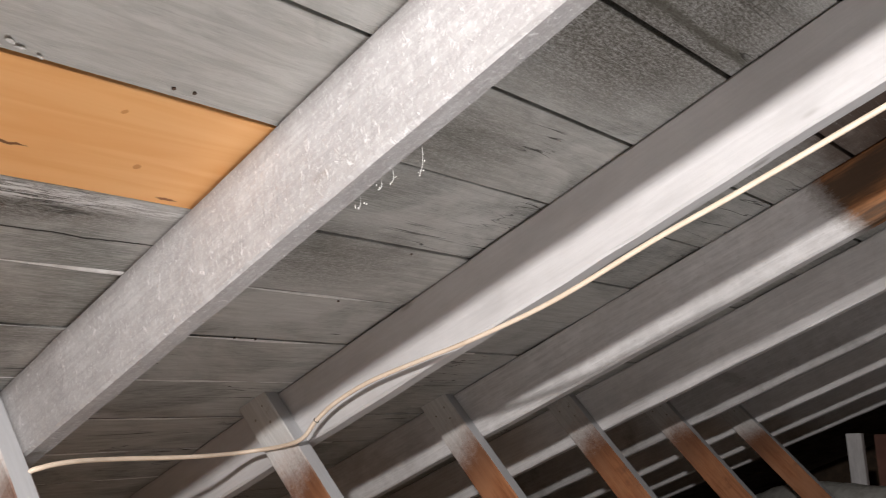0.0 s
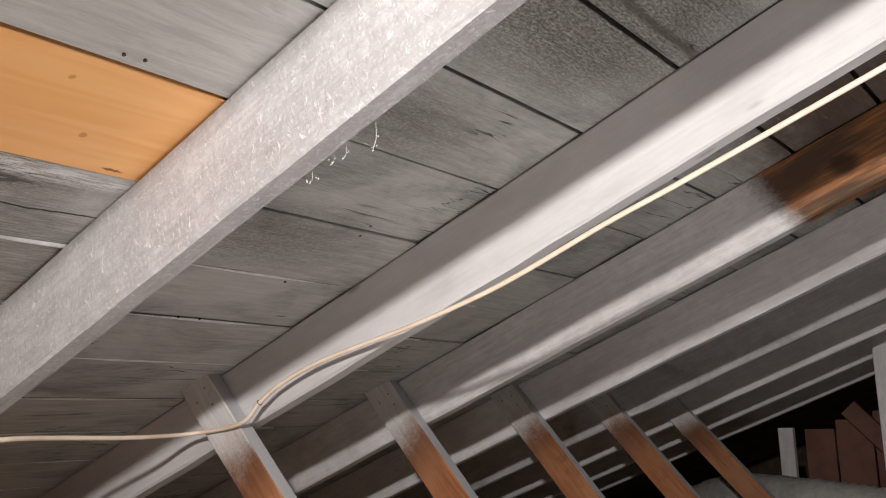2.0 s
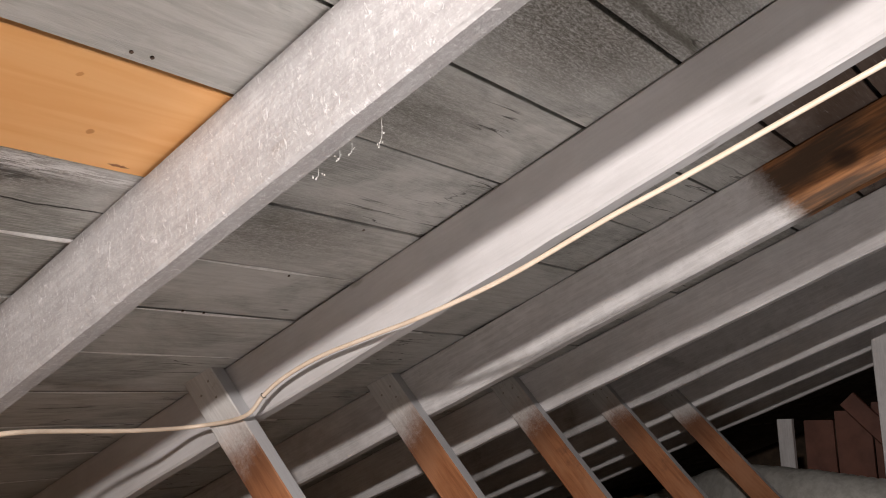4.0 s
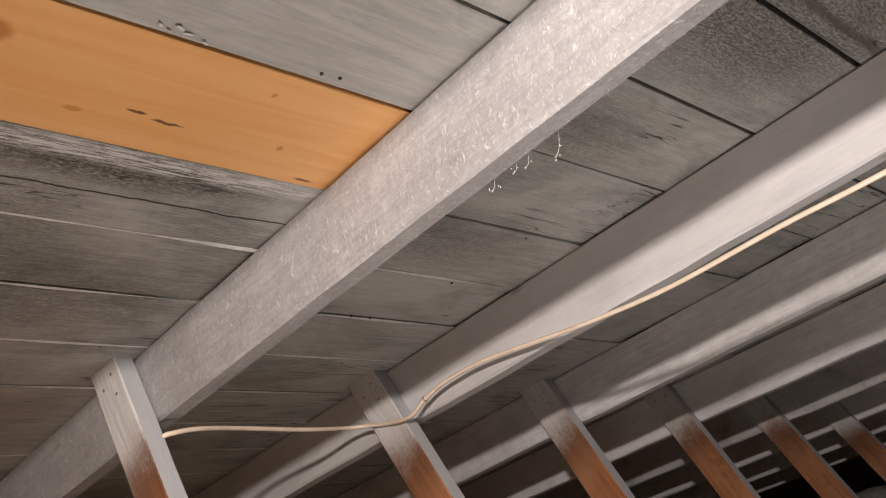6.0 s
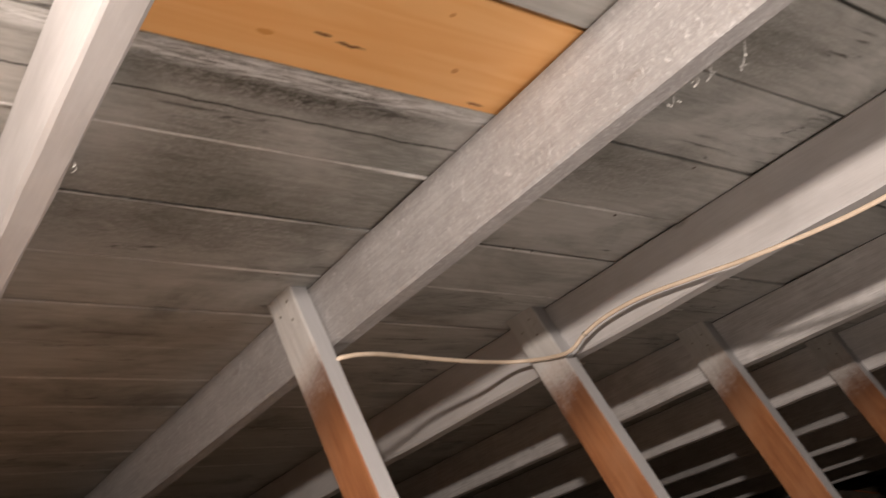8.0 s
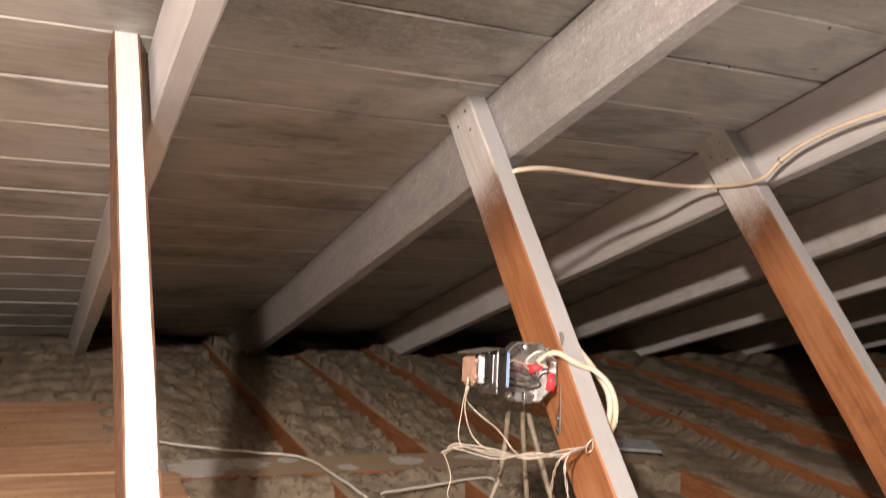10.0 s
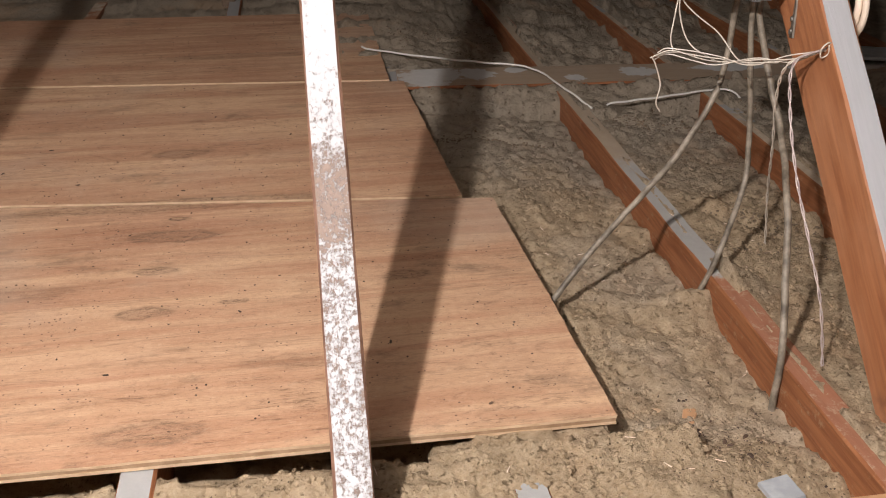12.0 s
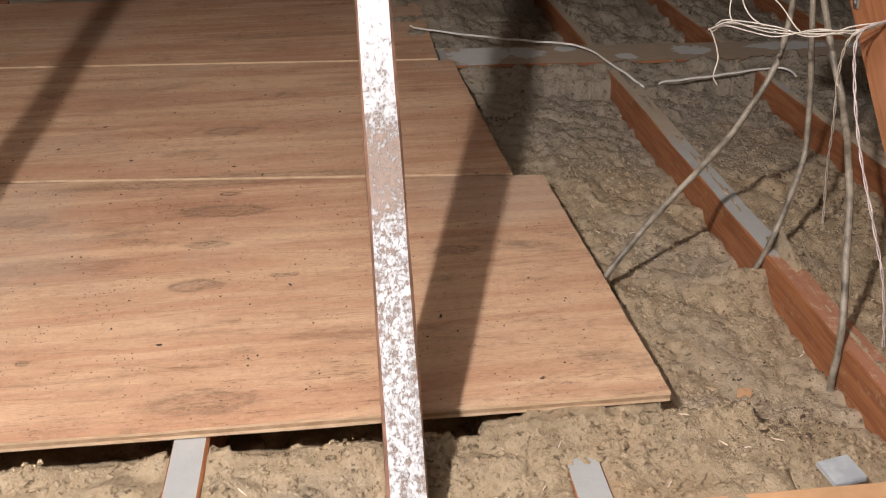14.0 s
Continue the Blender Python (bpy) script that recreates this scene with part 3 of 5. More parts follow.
def beam_bm(length, w, d, seed=0, rough=0.0015, bevel=0.003, step=0.08, top_mat=None, low_mat=None, cut=(0.0, 0.0)):
    """A sawn timber along +x, y from 0 to w, z from 0 to d; slightly uneven, with worn arrises.
    cut: how far each end leans along x from its z = 0 side to its z = d side."""
    bm = bmesh.new()
    b = bevel
    ring = [(b, 0), (w - b, 0), (w, b), (w, d - b), (w - b, d), (b, d), (0, d - b), (0, b)]
    n = max(2, int(length / step))
    rows = []
    for i in range(n + 1):
        s = i / n
        row = []
        for j, (y, z) in enumerate(ring):
            q = Vector((s * 9 * length, j // 2 * 3.7, seed * 5.3))
            e = noise.noise_vector(q) * rough
            lean = cut[0] * (1 - s) * z / d + cut[1] * s * z / d
            row.append(bm.verts.new((s * length + lean, y + e.y, z + e.z)))
        rows.append(row)
    for a, c in zip(rows, rows[1:]):
        for j in range(8):
            k = (j + 1) % 8
            f = bm.faces.new((a[j], c[j], c[k], a[k]))
            if top_mat is not None and j == 4:
                f.material_index = top_mat
            if low_mat is not None and j == 0:
                f.material_index = low_mat
    bm.faces.new(rows[0])
    bm.faces.new(rows[-1][::-1])
    bmesh.ops.recalc_face_normals(bm, faces=bm.faces)
    return bm


def box_bm(x0, x1, y0, y1, z0, z1, bevel=0.0):
    bm = bmesh.new()
    bmesh.ops.create_cube(bm, size=1, matrix=Matrix.Translation(((x0 + x1) / 2, (y0 + y1) / 2, (z0 + z1) / 2)) @ Matrix.Diagonal((x1 - x0, y1 - y0, z1 - z0, 1)))
    if bevel:
        bmesh.ops.bevel(bm, geom=bm.edges[:], offset=bevel, segments=2, affect="EDGES")
    return bm


def spline(points, n=8):
    """Catmull-Rom through the points."""
    p = [Vector(q) for q in points]
    p = [p[0] * 2 - p[1], *p, p[-1] * 2 - p[-2]]
    out = []
    for a, b, c, d in zip(p, p[1:], p[2:], p[3:]):
        for i in range(n):
            t = i / n
            out.append(0.5 * ((2 * b) + (c - a) * t + (2 * a - 5 * b + 4 * c - d) * t * t + (3 * b - a - 3 * c + d) * t ** 3))
    return out + [p[-2]]


def tube_bm(points, r, sides=8, n=8, flat=1.0, wobble=0.0, seed=0):
    bm = bmesh.new()
    pts = spline(points, n)
    if wobble:
        pts = [q + noise.noise_vector(q * 28 + Vector((seed, 0, 0))) * wobble for q in pts]
    rows = []
    for i, q in enumerate(pts):
        t = (pts[min(i + 1, len(pts) - 1)] - pts[max(i - 1, 0)]).normalized()
        a = t.cross(Vector((0.31, 0.2, 0.93)))
        a = (a if a.length > 0.05 else t.cross(Vector((1, 0, 0)))).normalized()
        b = a.cross(t)
        rows.append([bm.verts.new(q + a * math.cos(2 * math.pi * k / sides) * r * flat + b * math.sin(2 * math.pi * k / sides) * r) for k in range(sides)])
    for a, c in zip(rows, rows[1:]):
        for k in range(sides):
            bm.faces.new((a[k], a[(k + 1) % sides], c[(k + 1) % sides], c[k]))
    bm.faces.new(rows[0][::-1])
    bm.faces.new(rows[-1])
    bmesh.ops.recalc_face_normals(bm, faces=bm.faces)
    return bm


def solo(name, bm, mats, label, category, group="", kind="", smooth=False, at=None):
    return tagged(place_at(new(name, mesh_from(bm, name, mats, smooth)), at), label, category, group, kind)


# ---- setting: roof slopes, end walls, ceiling below ----
XL, XR = -2.6, 9.0
deck = tagged(new("roof_deck"), "whitewashed plank roof deck with dark mildew stains", "roof", kind="structure")
felt = box_bm(XL, XR, 0, (EAVE_Y - RIDGE_Y) / CS, 0.0225, 0.03)
felt_ob = part("roofing_felt", felt, M_FELT, deck, "black felt above the boards")
felt_ob.matrix_basis = Matrix.Translation((0, RIDGE_Y, roof_z(RIDGE_Y))) @ Matrix.Rotation(-SLOPE, 4, "X")


def slab(name, corners, thick, material, label, category):
    bm = bmesh.new()
    lo = [bm.verts.new(c) for c in corners]
    f = bm.faces.new(lo)
    g = bmesh.ops.extrude_face_region(bm, geom=[f])
    bmesh.ops.translate(bm, verts=[q for q in g["geom"] if isinstance(q, bmesh.types.BMVert)], vec=thick)
    bmesh.ops.recalc_face_normals(bm, faces=bm.faces)
    return solo(name, bm, material, label, category, kind="structure")


ZR = roof_z(RIDGE_Y)
# rear slope is unseen; whitewash left off to hold the bounce light down
slab("roof_rear", [(XL, RIDGE_Y, ZR), (XR, RIDGE_Y, ZR), (XR, -6.7, -0.1), (XL, -6.7, -0.1)], (0, 0, 0.03), M_GABLE, "unseen rear roof slope, kept dark to limit bounce light", "roof")
slab("ceiling", [(XL, 0.45, -0.17), (XR, 0.45, -0.17), (XR, 4.2, -0.17), (XL, 4.2, -0.17)], (0, 0, -0.02), M_CEIL, "back of the plaster ceiling below the joists", "ceiling")
slab("ceiling_rear", [(XL, -6.7, -0.17), (XR, -6.7, -0.17), (XR, -0.55, -0.17), (XL, -0.55, -0.17)], (0, 0, -0.02), M_CEIL, "back of the plaster ceiling below the joists", "ceiling")
slab("wall_left", [(XL, -6.7, -0.2), (XL, 4.2, -0.2), (XL, 4.2, 2.3), (XL, -6.7, 2.3)], (-0.05, 0, 0), M_GABLE, "bare board gable wall", "wall")
slab("wall_right", [(XR, -6.7, -0.2), (XR, 4.2, -0.2), (XR, 4.2, 2.3), (XR, -6.7, 2.3)], (0.05, 0, 0), M_GABLE, "bare board gable wall", "wall")
slab("wall_eave", [(XL, 3.9, -0.2), (XR, 3.9, -0.2), (XR, 3.9, 0.6), (XL, 3.9, 0.6)], (0, 0.05, 0), M_GABLE, "dark boards closing the eave", "wall")

# ---- trusses: rafters and struts ----
L_RAFT = (EAVE_Y - RIDGE_Y) / CS


def rafter(k):
    x = RX + RS * k
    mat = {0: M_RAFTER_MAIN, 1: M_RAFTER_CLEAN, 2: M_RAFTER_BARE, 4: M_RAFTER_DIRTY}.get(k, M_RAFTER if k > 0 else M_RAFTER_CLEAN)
    start = Vector((x, RIDGE_Y, roof_z(RIDGE_Y))) + Vector((0, -SN, -CS)) * RD
    end = start + Vector((0, CS, -SN)) * L_RAFT
    m = beam_pose(start, end, (1, 0, 0))
    # local z must point up to the boards
    flip = (m.to_3x3() @ Vector((0, 0, 1))).z < 0
    if flip:
        m = beam_pose(start + Vector((RW, 0, 0)), end + Vector((RW, 0, 0)), (-1, 0, 0))
    words = {0: "white-painted sawn rafter with a glossy speckled face", 2: "white-painted rafter with a bare orange-brown stretch", 4: "painted rafter with dark brown stains"}
    solo("rafter", beam_bm(L_RAFT, RW, RD - 0.001, k + 20, 0.0022, 0.0045), mat, words.get(k, "white-painted sawn timber rafter under the roof boards"), "rafter", "roof rafters", at=m)


for k in range(-4, 8):
    rafter(k)

# lower edge of a strut: from its foot up to the boards, beside its rafter
S_LO, S_HI = Vector((0, 0.700, -0.135)), Vector((0, 1.640, 0.8195))
S_W, S_D = 0.038, 0.089


def strut(k, foot, head, mats, label, depth=S_D, seed=0, aside=0.0):
    x = RX + RS * k - S_W - 0.002 + aside
    a, b = Vector(foot), Vector(head)
    a.x = b.x = x
    d = (b - a).normalized()
    up = Vector((0, -d.z, d.y))          # from the lower edge to the upper edge
    m = Matrix((d, Vector((1, 0, 0)), up)).transposed().to_4x4()
    m.translation = a
    # local y = +x of the world; mirrored frame is put right by swapping the side
    if m.to_3x3().determinant() < 0:
        m = Matrix((d, Vector((-1, 0, 0)), up)).transposed().to_4x4()
        m.translation = a + Vector((S_W, 0, 0))
    # the head is cut along the boards
    normal = Vector((0, SN, CS))
    lean = -(normal.dot(up)) / (normal.dot(d)) * depth
    ob = solo("strut", beam_bm((b - a).length, S_W, depth, seed + 60, 0.0012, 0.0025, 0.05, top_mat=1, cut=(0, lean)), mats, label, "strut", "roof struts", at=m)
    rnd = random.Random(seed + 90)
    for s, t in ((0.055, 0.30), (0.095, 0.68), (0.06, 0.72)):
        q = b - d * s + up * depth * t + Vector((-0.0004, 0, 0)) + d * rnd.uniform(-0.01, 0.01)
        bm = bmesh.new()
        bmesh.ops.create_cone(bm, cap_ends=True, segments=10, radius1=0.0030, radius2=0.0026, depth=0.0016, matrix=m.inverted() @ Matrix.Translation(q) @ Matrix.Rotation(radians(90), 4, "Y"))
        part("nail_head", bm, M_STEEL_DARK, ob, "painted-over nail head")
    return ob


for k in range(-3, 6):
    if k == -1:
        # the worn post: its upper face runs through these two points
        d = Vector((0, 0.734, 0.747)).normalized()
        up = Vector((0, -d.z, d.y))
        f = Vector((0, 0.668, 0.028)) - up * S_D - d * 0.20
        # stop at the boards
        s = (ROOF0 - math.tan(SLOPE) * f.y - f.z) / (d.z + math.tan(SLOPE) * d.y)
        strut(k, f, f + d * s, [M_BARE, M_POST_EDGE], "strut with flaking white paint and a bare brown side", seed=k, aside=-0.017)
    else:
        # each strut stands a little differently
        foot = S_LO + Vector((0, {1: 0.02, 2: 0.12, 3: 0.13, 4: 0.10}.get(k, 0.06 if k > 4 else 0.0), 0))
        strut(k, foot, S_HI, [M_STRUT, M_STRUT_EDGE], "red-brown fir strut oversprayed white towards its top", seed=k)

# ---- floor: joists, cross member, insulation, plywood ----
JOISTS = [-1.76, -1.356, -0.952, -0.548, -0.144, 0.257, 0.634, 0.955, 1.270, 1.570]
while JOISTS[-1] < 8.6:
    JOISTS.append(JOISTS[-1] + 0.40)
for k, x in enumerate(JOISTS):
    m = Matrix.Translation((x + JW / 2, 0.672, JTOP - 0.14)) @ Matrix.Rotation(radians(90), 4, "Z")
    solo("joist", beam_bm(3.05, JW, 0.14, k + 40, 0.002, 0.0025, 0.05, top_mat=1), [M_JOIST, M_GREYTOP if k in (4, 5) else M_PARTTOP if k == 6 else M_DUST],
         "ceiling joist with a grey painted top, half buried in insulation" if k in (4, 5) else "red-brown ceiling joist with a dusty top, half buried in insulation", "joist", "ceiling joists", at=m)

m = beam_pose((0.262, 2.022, JTOP), (1.56, 1.935, JTOP), (0, 1, 0))
solo("cross_member", beam_bm(1.30, 0.135, 0.007, 7, 0.002, 0.002, 0.05, top_mat=1), [M_JOIST, M_BLUEDUST], "flat board across the joists with patches of grey paint", "board", at=m)


def fill_height(x, y):
    p = Vector((x, y, 0))
    # in each bay it lies high at the joist on one side and low at the next
    k = sum(1 for q in JOISTS if q <= x)
    a, c = (JOISTS[k - 1] if k else -3.0), (JOISTS[k] if k < len(JOISTS) else 9.5)
    bay = (x - a) / (c - a)
    h = -0.012 - 0.066 * bay ** 0.8 + 0.012 * noise.noise(p * 4.1) + 0.008 * noise.noise(p * 13)
    if x < 0.40:
        h = -0.045 + 0.010 * noise.noise(p * 4.1)
    # clods
    h -= 0.016 * max(0.0, noise.noise(p * 31 + Vector((2, 9, 4))) - 0.25)
    if bay > 0.80 and x > 0.4:
        h += (bay - 0.80) * 5 * (0.012 * noise.noise(p * 15) + 0.009 * noise.noise(p * 41))
    crumble = noise.turbulence(p * 17, 5, True, noise_basis="PERLIN_ORIGINAL", amplitude_scale=0.62, frequency_scale=2.1) - 0.55
    h += 0.013 * crumble
    # a mound that buries the joist for a hand's width
    h += 0.052 * math.exp(-((x - 0.610) ** 2 / 0.0050 + (y - 1.115) ** 2 / 0.0013))
    h += 0.034 * math.exp(-((x - 0.22) ** 2 / 0.006 + (y - 0.76) ** 2 / 0.004))
    h += 0.030 * math.exp(-((x - 0.44) ** 2 / 0.02 + (y - 0.74) ** 2 / 0.004))
    # heaped against the cross board, and over the joist beside the sheets
    front = y - (2.024 - 0.067 * (x - 0.26))
    if 0.2 < x < 1.6 and -0.07 < front < 0.012:
        h = max(h, -0.008 - 0.35 * max(0.0, -front - 0.012) + 0.010 * noise.noise(p * 22) + 0.013 * crumble)
    if 0.15 < x < 0.50 and y > 2.16:
        h = max(h, -0.006 - 0.2 * max(0.0, x - 0.28) + 0.008 * noise.noise(p * 16) + 0.012 * crumble)
    if y > 1.6:
        q = min(1.0, (y - 1.6) / 0.4)
        wave = math.sin((y - 2.36) * 22.4 + 1.1 * noise.noise(p * 2.2) + 0.5 * noise.noise(p * 9))
        h += (0.004 + 0.014 * min(1.0, max(0.0, (y - 2.1) * 4))) * q * (abs(wave) ** 0.4 - 0.6) * (1 + noise.noise(p * 6))
        if y > 2.14:
            h += 0.010 * noise.noise(p * 17) + 0.006 * noise.noise(p * 41)
    if y > 2.15:
        q = min(1.0, (y - 2.15) / 0.9)
        h += 0.028 * q * q
    if x > 0.72:
        h += 0.006 * min(1.0, (x - 0.72) * 3)
    if y < 0.80:
        # level with the joists in front of the sheets, breaking off under them
        if x < 0.46:
            h = max(h, -0.011 + 0.009 * noise.noise(p * 9) + 0.014 * crumble)
        else:
            h += 0.008
        ragged = 0.008 * noise.noise(p * 26)
        if -0.166 + ragged < x < -0.121 + ragged:
            h = min(h, -0.019)
        if 0.240 + 2 * ragged < x < 0.279 + ragged and y < 0.738 + 2 * ragged:
            h = min(h, -0.019)
    # the cross board lies bare
    if 0.2 < x < 1.6 and -0.004 + 0.02 * noise.noise(p * 33) < front < 0.128 + 0.012 * noise.noise(p * 21):
        h = min(h, -0.017 + 0.012 * noise.noise(p * 14) + 0.005 * noise.noise(p * 50))
    # deep cracks across the bays
    for yc, x0, x1, deep in ((1.776, 0.30, 0.57, 0.014), (1.80, 0.62, 1.16, 0.026), (1.335, 0.68, 1.14, 0.024), (1.60, 1.22, 1.75, 0.02)):
        if x0 < x < x1:
            off = y - yc - 0.030 * noise.noise(p * 8) - 0.012 * noise.noise(p * 27)
            fade = min(1.0, (x - x0) * 14, (x1 - x) * 14) * (0.75 + 0.8 * noise.noise(p * 11))
            h += deep * fade * (0.6 * math.exp(-((off - 0.03) / 0.03) ** 2) - math.exp(-(off / 0.010) ** 2))
    # covers the joist under the sheets' edge
    if 0.215 < x < 0.305 and 0.742 + 0.01 * noise.noise(p * 30) < y < 0.86:
        h = max(h, -0.0095 + 0.005 * noise.noise(p * 25))
    if 0.228 < x < 0.368 and 0.77 < y < 0.87:
        h = max(h, min(-0.0125, -0.014 + 0.012 * crumble))
    # slumps away from the sheets' front edge
    edge = 0.795 + 0.018 * noise.noise(p * 12)
    if x < 0.17 and edge < y < 0.98:
        h -= 0.040
    return h


def lines(lo, hi, dense_lo, dense_hi, fine, coarse):
    out, q = [], lo
    while q < hi:
        out.append(q)
        q += fine if dense_lo <= q <= dense_hi else coarse
    return out + [hi]


gx, gy = lines(-2.6, 9.0, -0.50, 1.5, 0.0050, 0.06), lines(0.46, 3.85, 0.66, 2.5, 0.0052, 0.022)
me = bpy.data.meshes.new("insulation")
nx = len(gx)
me.from_pydata([(x, y, fill_height(x, y)) for y in gy for x in gx], [],
               [(j * nx + i, j * nx + i + 1, (j + 1) * nx + i + 1, (j + 1) * nx + i) for j in range(len(gy) - 1) for i in range(nx - 1)])
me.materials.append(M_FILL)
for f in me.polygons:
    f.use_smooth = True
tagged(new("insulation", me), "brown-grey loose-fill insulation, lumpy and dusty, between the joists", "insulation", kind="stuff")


def ply_sheet(corners, top, label):
    """A sheet from its four plan corners, 12 mm thick, of three veneers."""
    sheet = thing("plywood_sheet", label, "plywood", "loose floor sheets", at=Matrix.Translation((0, 0, top)))
    c = Vector((sum(q[0] for q in corners) / 4, sum(q[1] for q in corners) / 4, 0))
    for name, z0, z1, ins, mat in (("face_veneer", -0.0034, 0.0, 0.0, [M_PLY, M_PLY_EDGE]), ("core_veneer", -0.0080, -0.0035, 0.0009, [M_PLY_CORE, M_PLY_CORE]), ("back_veneer", -0.012, -0.0081, 0.0004, [M_PLY_EDGE, M_PLY_EDGE])):
        bm = bmesh.new()
        loop = []
        for a, b in zip(corners, corners[1:] + corners[:1]):
            for i in range(40):
                q = Vector((*a, 0)).lerp(Vector((*b, 0)), i / 40)
                q += (c - q).normalized() * (ins + 0.0022 * noise.noise(q * 40 + Vector((0, 0, z0 * 900))))
                loop.append(q)
        lo = [bm.verts.new((q.x, q.y, z0)) for q in loop]
        hi = [bm.verts.new((q.x, q.y, z1)) for q in loop]
        for i in range(len(loop)):
            k = (i + 1) % len(loop)
            bm.faces.new((lo[i], lo[k], hi[k], hi[i])).material_index = 1
        bm.faces.new(hi).material_index = 0
        bm.faces.new(lo[::-1]).material_index = 1
        bmesh.ops.recalc_face_normals(bm, faces=bm.faces)
        part(name, bm, mat, sheet)
    return sheet


ply_sheet([(-1.35, 0.825), (0.375, 0.818), (0.352, 1.400), (-1.35, 1.560)], 0.0, "dusty red-brown plywood sheet lying loose on the joists")
ply_sheet([(-1.35, 1.573), (0.302, 1.412), (0.276, 2.040), (-1.35, 2.170)], 0.001, "dusty red-brown plywood sheet lying loose on the joists")
ply_sheet([(-1.35, 2.176), (0.244, 2.047), (0.244, 2.68), (-1.35, 2.745)], 0.004, "dusty red-brown plywood sheet lying loose on the joists")

solo("hatch_lining", beam_bm(1.75, 0.036, 0.028, 3, 0.001, 0.002), M_HATCH, "pine lining board along the attic hatch", "board", kind="structure", at=beam_pose((-0.45, 0.630, -0.032), (1.3, 0.630, -0.032), (0, 1, 0)))


# ---- cables and boxes on the strut beside the plywood ----
cable = solo("ceiling_cable", tube_bm([(1.31, -0.6, 1.46), (1.305, 0.1, 1.21), (1.3, 0.432, 1.089), (1.3, 0.576, 1.040), (1.3, 0.780, 0.964), (1.3, 0.960, 0.915), (1.3, 1.081, 0.889),
              (1.295, 1.215, 0.857), (1.29, 1.312, 0.820), (1.285, 1.366, 0.786), (1.28, 1.420, 0.745), (1.268, 1.562, 0.727), (1.096, 1.522, 0.723), (0.922, 1.483, 0.727),
              (0.806, 1.429, 0.728), (0.741, 1.410, 0.722), (0.718, 1.417, 0.709), (0.731, 1.42, 0.66), (0.730, 1.31, 0.55), (0.726, 1.235, 0.505), (0.724, 1.205, 0.468), (0.738, 1.15, 0.428), (0.742, 1.105, 0.395), (0.742, 1.099, 0.350), (0.75, 1.14, 0.31)], 0.0046, 10, 8),
             M_CABLE, "cream plastic-sheathed cable slung between rafters and struts", "cable", smooth=True)


def ring_bm(at, axis, r, thick):
    pts = []
    a = Vector(axis).normalized()
    u = a.cross(Vector((0.2, 0.3, 0.9))).normalized()
    w = a.cross(u)
    for i in range(13):
        c = 2 * math.pi * i / 12
        pts.append(Vector(at) + u * math.cos(c) * r + w * math.sin(c) * r)
    return tube_bm(pts, thick, 6, 2)


part("staple", ring_bm((1.285, 1.366, 0.786), (0, 0.8, -0.6), 0.0056, 0.0012), M_STEEL_DARK, cable, "rusty cable staple")
part("staple", ring_bm((0.728, 1.205, 0.468), (0, 0.7, 0.7), 0.0056, 0.0012), M_STEEL_DARK, cable, "rusty cable staple")

feed = solo("feed_cable", tube_bm([(0.655, 1.170, 0.430), (0.672, 1.150, 0.447), (0.688, 1.130, 0.440), (0.706, 1.125, 0.432), (0.726, 1.122, 0.426), (0.742, 1.105, 0.408), (0.748, 1.092, 0.380), (0.748, 1.095, 0.345), (0.76, 1.15, 0.30)], 0.0043, 10, 8),
            M_CABLE, "cream cable entering the junction box", "cable", smooth=True)


